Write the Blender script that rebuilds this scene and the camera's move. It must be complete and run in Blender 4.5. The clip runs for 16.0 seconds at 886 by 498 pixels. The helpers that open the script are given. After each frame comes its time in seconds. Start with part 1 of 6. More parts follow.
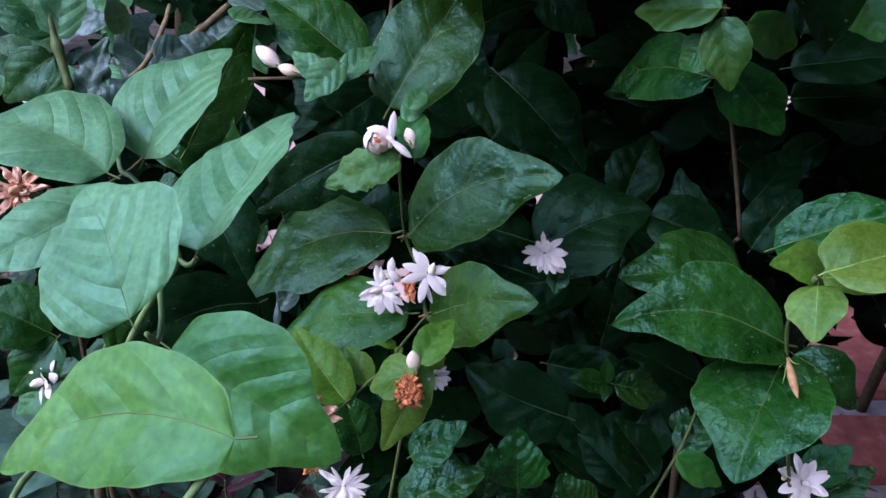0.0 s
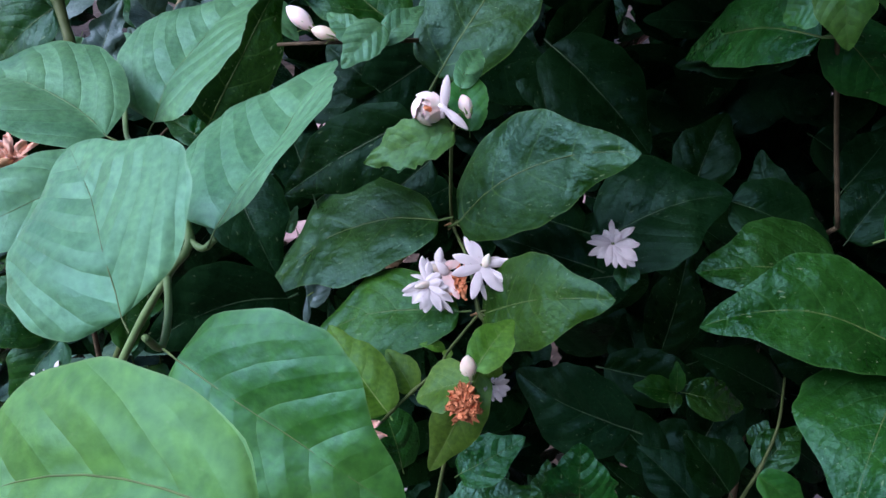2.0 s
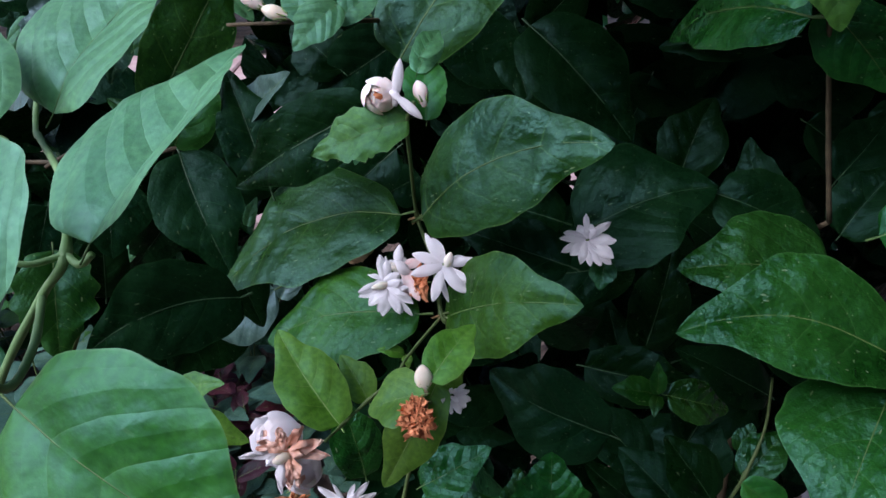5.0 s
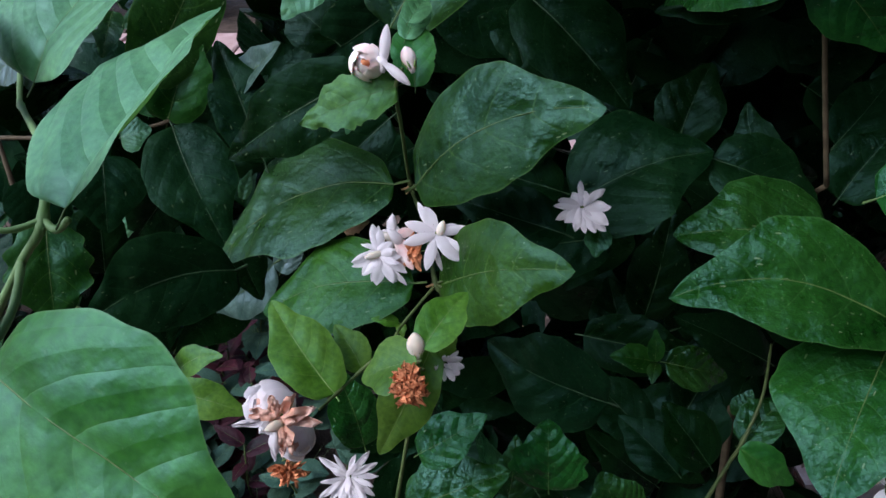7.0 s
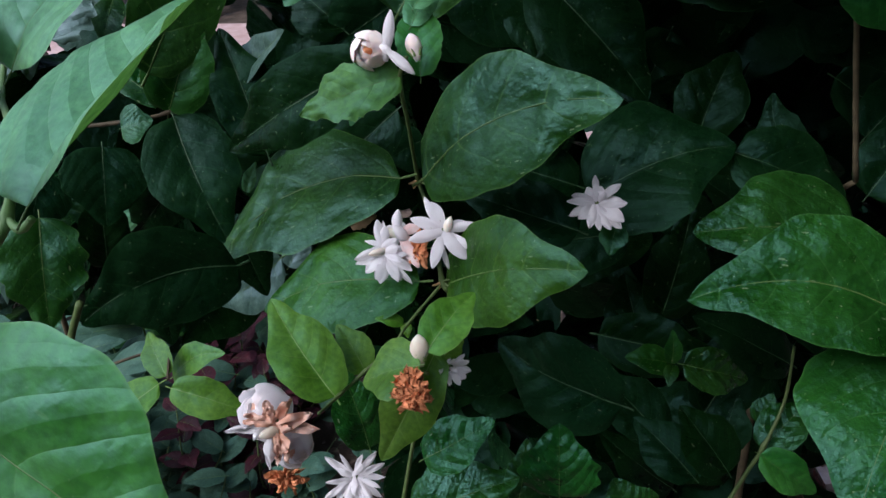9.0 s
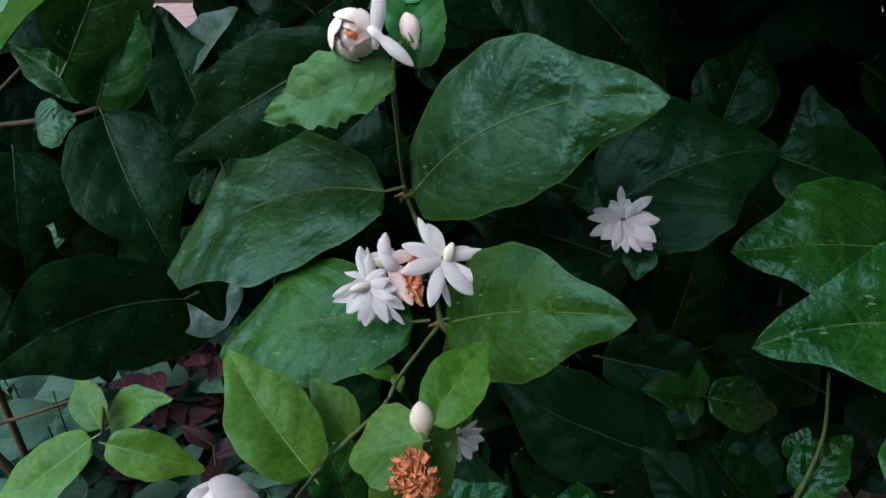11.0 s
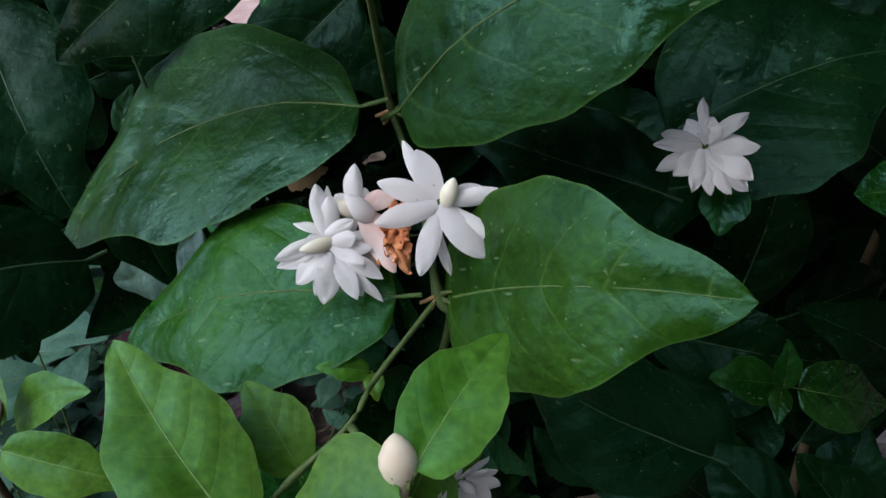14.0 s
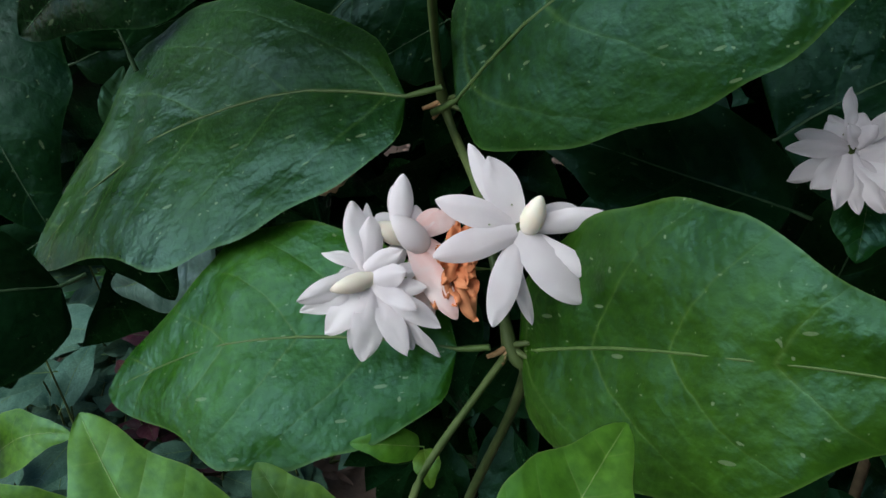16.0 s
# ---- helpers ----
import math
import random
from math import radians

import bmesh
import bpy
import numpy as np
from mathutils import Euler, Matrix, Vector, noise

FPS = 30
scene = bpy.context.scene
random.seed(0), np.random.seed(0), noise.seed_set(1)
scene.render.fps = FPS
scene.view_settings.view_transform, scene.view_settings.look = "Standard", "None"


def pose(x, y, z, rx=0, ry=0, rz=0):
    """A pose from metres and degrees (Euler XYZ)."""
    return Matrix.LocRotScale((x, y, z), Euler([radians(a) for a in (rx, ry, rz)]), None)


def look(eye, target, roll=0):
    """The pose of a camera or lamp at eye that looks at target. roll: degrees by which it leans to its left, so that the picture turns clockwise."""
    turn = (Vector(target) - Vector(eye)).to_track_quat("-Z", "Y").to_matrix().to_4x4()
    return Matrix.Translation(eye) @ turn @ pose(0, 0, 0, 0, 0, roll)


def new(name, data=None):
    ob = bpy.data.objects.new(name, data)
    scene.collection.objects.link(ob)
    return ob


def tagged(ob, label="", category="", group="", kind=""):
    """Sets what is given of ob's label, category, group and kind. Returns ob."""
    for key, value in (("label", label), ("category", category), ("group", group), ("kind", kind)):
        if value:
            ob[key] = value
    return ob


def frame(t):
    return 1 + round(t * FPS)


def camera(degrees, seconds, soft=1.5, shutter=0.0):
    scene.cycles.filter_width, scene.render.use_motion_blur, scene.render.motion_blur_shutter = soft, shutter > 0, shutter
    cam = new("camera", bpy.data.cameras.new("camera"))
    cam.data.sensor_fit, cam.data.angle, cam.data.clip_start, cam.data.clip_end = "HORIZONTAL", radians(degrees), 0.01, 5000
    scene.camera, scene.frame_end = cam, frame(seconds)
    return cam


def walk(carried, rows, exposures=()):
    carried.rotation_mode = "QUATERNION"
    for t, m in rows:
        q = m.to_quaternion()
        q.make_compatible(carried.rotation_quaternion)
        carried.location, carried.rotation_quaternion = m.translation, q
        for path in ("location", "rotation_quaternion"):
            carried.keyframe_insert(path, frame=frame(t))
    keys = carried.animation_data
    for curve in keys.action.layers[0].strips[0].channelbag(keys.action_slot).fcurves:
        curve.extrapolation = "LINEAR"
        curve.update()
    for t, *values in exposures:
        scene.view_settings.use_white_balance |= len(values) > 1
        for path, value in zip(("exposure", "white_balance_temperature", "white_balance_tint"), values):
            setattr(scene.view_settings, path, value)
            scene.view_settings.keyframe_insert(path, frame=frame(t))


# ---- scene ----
# ---- camera ----
cam = camera(60.0, 16.0, soft=1.5)
PATH = [
    (0, 0.00000, 0.00000, 1.10000, 62.000, -0.000, 0.000),
    (0.5, 0.00059, 0.00676, 1.08946, 61.945, 0.370, 0.647),
    (1, -0.00563, 0.02107, 1.08290, 61.987, 0.494, 1.003),
    (1.5, -0.01310, 0.03004, 1.08098, 61.830, 0.614, 1.491),
    (2, -0.01487, 0.04548, 1.07130, 61.785, 0.527, 1.765),
    (2.5, -0.00403, 0.06888, 1.06913, 61.708, 0.419, 1.706),
    (3, 0.00470, 0.07611, 1.06752, 61.680, 0.414, 1.780),
    (3.5, 0.00122, 0.07278, 1.06958, 61.645, 0.376, 1.794),
    (6, 0.00617, 0.07217, 1.06315, 58.964, 1.088, 1.886),
    (6.5, 0.01046, 0.06413, 1.06638, 58.525, 1.541, 1.924),
    (7, 0.00865, 0.07172, 1.06196, 58.581, 1.516, 1.905),
    (7.5, 0.01042, 0.07515, 1.06071, 58.256, 1.556, 1.961),
    (8, 0.01646, 0.06642, 1.05217, 58.171, 1.731, 2.250),
    (8.5, 0.01705, 0.06389, 1.05752, 57.940, 2.087, 3.015),
    (9, 0.01222, 0.08536, 1.05656, 57.960, 1.884, 3.192),
    (9.5, 0.00260, 0.10432, 1.04848, 57.455, 1.880, 3.141),
    (10, 0.00374, 0.12077, 1.04121, 56.920, 1.553, 1.944),
    (10.2, 0.00025, 0.12905, 1.04095, 56.801, 1.255, 1.368),
    (12.3, -0.00785, 0.16229, 1.02332, 56.178, 0.523, -0.253),
    (12.5, -0.00790, 0.16904, 1.01963, 55.847, 0.753, 0.095),
    (13, 0.00113, 0.18532, 1.00793, 54.927, 1.163, 0.865),
    (13.5, 0.00336, 0.20395, 0.99798, 53.977, 1.265, 0.911),
    (14, -0.00126, 0.21633, 0.98859, 53.058, 1.597, 1.433),
    (14.5, -0.00680, 0.23074, 0.98117, 52.422, 1.671, 1.769),
    (15, -0.01193, 0.24424, 0.97784, 52.223, 1.596, 1.994),
    (15.5, -0.01630, 0.24957, 0.97596, 52.312, 1.547, 2.333),
    (16, -0.01415, 0.25599, 0.97007, 52.041, 1.718, 2.364),
]
walk(cam, [(t, pose(x, y, z, rx, ry, rz)) for t, x, y, z, rx, ry, rz in PATH],
     [(0.0, 1.33, 5850, 31), (2.0, 1.30, 5850, 30), (3.0, 1.18, 5900, 26), (7.0, 1.1, 6100, 20), (10.0, 0.98, 6300, 14), (12.5, 0.94, 6300, 10), (16.0, 0.95, 6550, 9)])

# ---- light ----
world = bpy.data.worlds.new("sky")
scene.world = world
world.use_nodes = True
wn = world.node_tree
sky = wn.nodes.new("ShaderNodeTexSky")
sky.sky_type = "NISHITA"
sky.sun_disc = False
sky.sun_elevation = radians(53)
sky.sun_rotation = radians(-125)
sky.air_density, sky.dust_density, sky.ozone_density = 1.0, 2.0, 1.5
wn.links.new(sky.outputs[0], wn.nodes["Background"].inputs[0])
wn.nodes["Background"].inputs[1].default_value = 0.13
sun = new("sun", bpy.data.lights.new("sun", "SUN"))
sun.data.energy, sun.data.angle, sun.data.color = 2.8, radians(60), (0.94, 0.97, 1.0)
sun.matrix_world = look((-2.0, -1.0, 3.75), (0, 0.4, 0.9))


# ---- materials ----
def mat(name):
    m = bpy.data.materials.new(name)
    m.use_nodes = True
    return m, m.node_tree.nodes, m.node_tree.links, m.node_tree.nodes["Principled BSDF"]


def noise_ramp(n, l, coords, scale, stops, detail=4.0):
    tex = n.new("ShaderNodeTexNoise")
    tex.inputs["Scale"].default_value, tex.inputs["Detail"].default_value = scale, detail
    l.new(coords, tex.inputs["Vector"])
    ramp = n.new("ShaderNodeValToRGB")
    while len(ramp.color_ramp.elements) < len(stops):
        ramp.color_ramp.elements.new(0.5)
    for e, (p, c) in zip(ramp.color_ramp.elements, stops):
        e.position, e.color = p, (*c, 1)
    l.new(tex.outputs["Fac"], ramp.inputs["Fac"])
    return tex, ramp


def mix_rgb(n, l, a, b, fac, mode="MIX"):
    m = n.new("ShaderNodeMix")
    m.data_type, m.blend_type = "RGBA", mode
    for socket, v in ((m.inputs["Factor"], fac), (m.inputs["A"], a), (m.inputs["B"], b)):
        if hasattr(v, "links"):
            l.new(v, socket)
        else:
            socket.default_value = v if isinstance(v, (int, float)) else (*v, 1)
    return m.outputs["Result"]


def calc(n, l, op, a, b=0.0, c=0.0):
    m = n.new("ShaderNodeMath")
    m.operation = op
    for socket, v in zip(m.inputs, (a, b, c)):
        if hasattr(v, "links"):
            l.new(v, socket)
        else:
            socket.default_value = v
    return m.outputs[0]


def leaf_material(name, dark, light, vein, rough=0.42, through_light=0.25, spots=0.25, gloss=0.2, crinkle=1.0, sky_sheen=(0.36, 0.86, 0.80), line_share=0.5, puff=0.3):
    """Leaf blade: mottled green, side veins in the leaf's own coordinates, pale scars and scratches, a waxy gloss
    tinted as sky sheen.
    """
    m, n, l, b = mat(name)
    tc = n.new("ShaderNodeTexCoord")
    place = tc.outputs["Object"]
    uv, vein_uv = n.new("ShaderNodeUVMap"), n.new("ShaderNodeUVMap")
    uv.uv_map, vein_uv.uv_map = "blade", "veins"
    sep, vsep = n.new("ShaderNodeSeparateXYZ"), n.new("ShaderNodeSeparateXYZ")
    l.new(uv.outputs[0], sep.inputs[0])
    l.new(vein_uv.outputs[0], vsep.inputs[0])
    info = n.new("ShaderNodeObjectInfo")
    isle = n.new("ShaderNodeNewGeometry")
    rnd = calc(n, l, "FRACT", calc(n, l, "ADD", info.outputs["Random"], isle.outputs["Random Per Island"]))
    wob, big = noise_ramp(n, l, place, 34, [(0.34, dark), (0.68, light)])
    _, fine = noise_ramp(n, l, place, 520, [(0.3, (0.74, 0.76, 0.74)), (0.7, (1.2, 1.18, 1.14))], 4)
    col = mix_rgb(n, l, big.outputs[0], fine.outputs[0], 1.0, "MULTIPLY")
    hsv = n.new("ShaderNodeHueSaturation")
    l.new(col, hsv.inputs["Color"])
    l.new(calc(n, l, "MULTIPLY_ADD", rnd, 0.03, 0.485), hsv.inputs["Hue"])
    l.new(calc(n, l, "MULTIPLY_ADD", rnd, 0.45, 0.78), hsv.inputs["Value"])
    # side veins
    v = calc(n, l, "ABSOLUTE", calc(n, l, "MULTIPLY_ADD", sep.outputs["Y"], 2.0, -1.0))
    phase = calc(n, l, "ADD", vsep.outputs["X"], calc(n, l, "MULTIPLY_ADD", wob.outputs["Fac"], 0.5, calc(n, l, "MULTIPLY", rnd, 0.6)))
    tri = calc(n, l, "PINGPONG", phase, 0.5)
    line = calc(n, l, "MAXIMUM", calc(n, l, "SUBTRACT", 1.0, calc(n, l, "MULTIPLY", tri, 30.0)), 0.0)
    fade = calc(n, l, "MAXIMUM", calc(n, l, "SUBTRACT", 1.0, calc(n, l, "MULTIPLY", calc(n, l, "POWER", v, 1.5), 0.95)), 0.0)
    line = calc(n, l, "MULTIPLY", calc(n, l, "MULTIPLY", line, fade), line_share)
    col = mix_rgb(n, l, hsv.outputs[0], vein, line)
    rim = calc(n, l, "MULTIPLY", calc(n, l, "MAXIMUM", calc(n, l, "SUBTRACT", v, 0.965), 0.0), 16.0)
    col = mix_rgb(n, l, col, vein, rim)
    # net of finer veins
    net = n.new("ShaderNodeTexVoronoi")
    net.feature = "DISTANCE_TO_EDGE"
    net.inputs["Scale"].default_value = 210
    l.new(place, net.inputs["Vector"])
    mesh = calc(n, l, "MINIMUM", calc(n, l, "MULTIPLY", net.outputs["Distance"], 4.5), 1.0)
    col = mix_rgb(n, l, mix_rgb(n, l, col, (1.12, 1.1, 1.1), 1.0, "MULTIPLY"), col, mesh)
    # pale specks, and short scratches lying at a slant
    _, scar = noise_ramp(n, l, place, 800, [(0.735, (0, 0, 0)), (0.765, (1, 1, 1))], 1)
    slant = n.new("ShaderNodeMapping")
    slant.inputs["Rotation"].default_value = (0.3, 0.2, 0.7)
    slant.inputs["Scale"].default_value = (170, 620, 300)
    l.new(place, slant.inputs["Vector"])
    dash = n.new("ShaderNodeTexVoronoi")
    dash.inputs["Scale"].default_value = 1.0
    l.new(slant.outputs[0], dash.inputs["Vector"])
    pick = n.new("ShaderNodeSeparateColor")
    l.new(dash.outputs["Color"], pick.inputs[0])
    scratch = calc(n, l, "MULTIPLY", calc(n, l, "LESS_THAN", dash.outputs["Distance"], 0.22), calc(n, l, "GREATER_THAN", pick.outputs[0], 0.94))
    marks = calc(n, l, "MAXIMUM", scar.outputs[0], calc(n, l, "MULTIPLY", scratch, 0.8))
    col = mix_rgb(n, l, col, (0.17, 0.24, 0.13), calc(n, l, "MULTIPLY", marks, spots))
    l.new(col, b.inputs["Base Color"])
    _, rr = noise_ramp(n, l, place, 70, [(0.3, (rough - 0.09,) * 3), (0.7, (rough + 0.13,) * 3)])
    l.new(rr.outputs[0], b.inputs["Roughness"])
    b.inputs["Specular IOR Level"].default_value = gloss
    # The tint puts the blue of reflected sky into the gloss.
    b.inputs["Specular Tint"].default_value = (*sky_sheen, 1)
    # the blade swells between its side veins, and is puckered by the finer ones
    bump = n.new("ShaderNodeBump")
    bump.inputs["Strength"].default_value, bump.inputs["Distance"].default_value = 0.8, 0.0015
    tex = n.new("ShaderNodeTexNoise")
    tex.inputs["Scale"].default_value, tex.inputs["Detail"].default_value = 75, 4
    l.new(place, tex.inputs["Vector"])
    swell = calc(n, l, "POWER", calc(n, l, "MULTIPLY", tri, 2.0), 0.8)
    swell = calc(n, l, "MULTIPLY", swell, calc(n, l, "SUBTRACT", 1.0, calc(n, l, "MULTIPLY", v, 0.6)))
    cell = n.new("ShaderNodeTexVoronoi")
    cell.feature = "SMOOTH_F1"
    cell.inputs["Scale"].default_value = 130
    l.new(place, cell.inputs["Vector"])
    pimple = n.new("ShaderNodeTexNoise")
    pimple.inputs["Scale"].default_value, pimple.inputs["Detail"].default_value = 420, 3
    l.new(place, pimple.inputs["Vector"])
    grain = calc(n, l, "MULTIPLY", pimple.outputs["Fac"], 0.16 * crinkle)
    height = calc(n, l, "MULTIPLY_ADD", calc(n, l, "MULTIPLY", swell, vsep.outputs["Y"]), puff, calc(n, l, "MULTIPLY_ADD", cell.outputs["Distance"], -0.35 * crinkle, calc(n, l, "MULTIPLY_ADD", tex.outputs["Fac"], 0.75 * crinkle, grain)))
    l.new(height, bump.inputs["Height"])
    l.new(bump.outputs[0], b.inputs["Normal"])
    tr = n.new("ShaderNodeBsdfTranslucent")
    l.new(mix_rgb(n, l, col, (1.5, 1.6, 0.5), 1.0, "MULTIPLY"), tr.inputs["Color"])
    add = n.new("ShaderNodeMixShader")
    add.inputs[0].default_value = through_light
    l.new(b.outputs[0], add.inputs[1])
    l.new(tr.outputs[0], add.inputs[2])
    l.new(add.outputs[0], n["Material Output"].inputs["Surface"])
    return m


def plain_material(name, stops, scale, rough=0.6, bump=0.2, distance=0.0005, sub=0.0, coords="Object"):
    m, n, l, b = mat(name)
    tc = n.new("ShaderNodeTexCoord")
    tex, ramp = noise_ramp(n, l, tc.outputs[coords], scale, stops, 5)
    info = n.new("ShaderNodeObjectInfo")
    isle = n.new("ShaderNodeNewGeometry")
    rnd = calc(n, l, "FRACT", calc(n, l, "ADD", info.outputs["Random"], isle.outputs["Random Per Island"]))
    hsv = n.new("ShaderNodeHueSaturation")
    l.new(ramp.outputs[0], hsv.inputs["Color"])
    l.new(calc(n, l, "MULTIPLY_ADD", rnd, 0.3, 0.85), hsv.inputs["Value"])
    l.new(hsv.outputs[0], b.inputs["Base Color"])
    b.inputs["Roughness"].default_value = rough
    b.inputs["Specular IOR Level"].default_value = 0.25
    b.inputs["Subsurface Weight"].default_value = sub
    b.inputs["Subsurface Scale"].default_value = 0.003
    bp = n.new("ShaderNodeBump")
    bp.inputs["Strength"].default_value, bp.inputs["Distance"].default_value = bump, distance
    l.new(tex.outputs["Fac"], bp.inputs["Height"])
    l.new(bp.outputs[0], b.inputs["Normal"])
    return m


MATURE = leaf_material("mature leaf", (0.0036, 0.028, 0.0018), (0.0130, 0.058, 0.0056), (0.056, 0.122, 0.026), 0.34, 0.15, 0.6, 0.33, 1.7, puff=0.45)
LUSH = leaf_material("full green leaf", (0.0095, 0.045, 0.0020), (0.0270, 0.088, 0.0062), (0.075, 0.145, 0.028), 0.34, 0.18, 0.6, 0.33, 1.7, puff=0.45)
CRINKLED = leaf_material("crinkled glossy leaf", (0.0032, 0.026, 0.0026), (0.0110, 0.055, 0.0070), (0.036, 0.11, 0.026), 0.28, 0.1, 0.6, 0.28, 2.6, puff=0.7)
GLOSSY = leaf_material("puckered shining leaf", (0.0034, 0.030, 0.0028), (0.0125, 0.062, 0.0075), (0.036, 0.11, 0.026), 0.22, 0.1, 0.6, 0.38, 3.2, puff=1.2)
YOUNG = leaf_material("young leaf", (0.052, 0.138, 0.009), (0.106, 0.222, 0.030), (0.17, 0.28, 0.07), 0.42, 0.28, 0.08, 0.45, 0.8, line_share=0.35, puff=0.4)
# Base paled towards blue-green, carrying sky reflected by upturned leaves.
PALE = leaf_material("soft sky-paled leaf", (0.034, 0.118, 0.044), (0.070, 0.190, 0.080), (0.12, 0.25, 0.12), 0.42, 0.18, 0.15, 0.6, 1.0, line_share=0.14, puff=0.95)
FRESH = leaf_material("fresh yellow green leaf", (0.034, 0.112, 0.016), (0.074, 0.182, 0.038), (0.12, 0.23, 0.07), 0.42, 0.2, 0.12, 0.45, 1.0, line_share=0.14, puff=0.75)
SOFT = leaf_material("soft green leaf", (0.013, 0.070, 0.006), (0.038, 0.122, 0.017), (0.08, 0.18, 0.05), 0.40, 0.2, 0.12, 0.5, 1.0, line_share=0.16, puff=0.55)
# Near-black copy of the mature leaf, with interior shade put into its colour.
SHADED = leaf_material("shade-blackened leaf", (0.0013, 0.0088, 0.0021), (0.0036, 0.0170, 0.0046), (0.0110, 0.036, 0.0110), 0.28, 0.05, 0.25, 0.08, 1.4, puff=0.4)
GREYBLUE = leaf_material("grey green weed leaf", (0.018, 0.050, 0.032), (0.042, 0.088, 0.060), (0.084, 0.1385, 0.110), 0.45, 0.15, 0.2, 0.3)
# Brighter than the weed leaf, with open sky's blue put into base and gloss.
TEAL = leaf_material("crumpled blue green leaf with sky gloss", (0.022, 0.056, 0.042), (0.055, 0.108, 0.082), (0.10, 0.16, 0.13), 0.40, 0.15, 0.2, 0.75, 1.6, sky_sheen=(0.6, 0.85, 1.0), puff=0.8)
MAROON = leaf_material("maroon leaf", (0.018, 0.0035, 0.008), (0.042, 0.007, 0.014), (0.096, 0.024, 0.032), 0.5, 0.15)
RIB = plain_material("leaf rib", [(0.3, (0.042, 0.085, 0.020)), (0.7, (0.072, 0.128, 0.034))], 300, 0.5)
# Darkened copy of the leaf rib, so ribs match the painted shade.
RIB_SHADED = plain_material("shade-darkened leaf rib", [(0.3, (0.012, 0.038, 0.014)), (0.7, (0.025, 0.062, 0.024))], 300, 0.5)
RIB_YOUNG = plain_material("young leaf rib", [(0.3, (0.144, 0.2592, 0.0648)), (0.7, (0.1944, 0.324, 0.0936))], 300, 0.5)
GREEN_STEM = plain_material("green stem", [(0.3, (0.0432, 0.0792, 0.0216)), (0.7, (0.0864, 0.1224, 0.0396))], 180, 0.55, 0.4)
PALE_STEM = plain_material("pale green stem", [(0.3, (0.1105, 0.2125, 0.0765)), (0.7, (0.17, 0.289, 0.119))], 180, 0.5, 0.4)
DRY_STEM = plain_material("dry tan twig", [(0.3, (0.13, 0.10, 0.055)), (0.7, (0.24, 0.20, 0.12))], 160, 0.7, 0.6)
# Browns lowered to put the shade among the stems into their colour.
BROWN_STEM = plain_material("woody stem", [(0.3, (0.032, 0.025, 0.014)), (0.7, (0.085, 0.066, 0.036))], 120, 0.75, 0.6)
def petal_material(name, stops, scale, share=0.35, rough=0.7):
    """Thin petal: pale, softly mottled, with light passing through."""
    m = plain_material(name, stops, scale, rough, 0.3, 0.0004)
    n, l = m.node_tree.nodes, m.node_tree.links
    b = n["Principled BSDF"]
    tr = n.new("ShaderNodeBsdfTranslucent")
    l.new(b.inputs["Base Color"].links[0].from_socket, tr.inputs["Color"])
    mx = n.new("ShaderNodeMixShader")
    mx.inputs[0].default_value = share
    l.new(b.outputs[0], mx.inputs[1])
    l.new(tr.outputs[0], mx.inputs[2])
    l.new(mx.outputs[0], n["Material Output"].inputs["Surface"])
    return m


PETAL = petal_material("white petal", [(0.3, (0.90, 0.865, 0.885)), (0.7, (0.94, 0.92, 0.93))], 240, 0.5)
CREAM = plain_material("cream bud", [(0.3, (0.60, 0.52, 0.40)), (0.7, (0.72, 0.64, 0.52))], 200, 0.5, 0.2, 0.0004, 0.15)
IVORY = plain_material("ivory inner bud", [(0.3, (0.74, 0.68, 0.55)), (0.7, (0.84, 0.79, 0.68))], 200, 0.5, 0.2, 0.0004, 0.15)
BLUSH = plain_material("blushed bud", [(0.35, (0.84, 0.69, 0.65)), (0.7, (0.88, 0.82, 0.78))], 120, 0.5, 0.2, 0.0004, 0.15)
FADED = petal_material("fading petal", [(0.35, (0.86, 0.60, 0.56)), (0.7, (0.93, 0.82, 0.80))], 160, 0.35, 0.6)
SALMON = petal_material("salmon petal", [(0.35, (0.72, 0.36, 0.24)), (0.7, (0.90, 0.66, 0.55))], 130, 0.2, 0.6)
RUST = plain_material("withered petal", [(0.3, (0.48, 0.135, 0.048)), (0.7, (0.78, 0.33, 0.155))], 200, 0.7, 0.6)
TAN = plain_material("dried brown", [(0.3, (0.30, 0.17, 0.08)), (0.7, (0.5, 0.32, 0.17))], 260, 0.75, 0.6)
SEPAL = plain_material("sepal", [(0.3, (0.136, 0.2295, 0.0595)), (0.7, (0.221, 0.323, 0.102))], 200, 0.55)
SOIL = plain_material("soil", [(0.25, (0.02625, 0.0195, 0.015)), (0.5, (0.05625, 0.04125, 0.0315)), (0.75, (0.0975, 0.07125, 0.05625))], 14, 0.95, 1.0, 0.02)
LITTER = plain_material("dry leaf litter", [(0.3, (0.060, 0.040, 0.031)), (0.7, (0.17, 0.122, 0.098))], 60, 0.85, 0.6)
GRASS = plain_material("grass", [(0.3, (0.0525, 0.0975, 0.0375)), (0.7, (0.12, 0.18, 0.0825))], 40, 0.6)
BRICK = plain_material("worn red brick", [(0.25, (0.17, 0.052, 0.045)), (0.55, (0.30, 0.085, 0.07)), (0.8, (0.38, 0.17, 0.15))], 30, 0.85, 0.7, 0.003)
MORTAR = plain_material("pale mortar", [(0.3, (0.24, 0.20, 0.205)), (0.7, (0.40, 0.35, 0.36))], 45, 0.9, 0.8, 0.003)
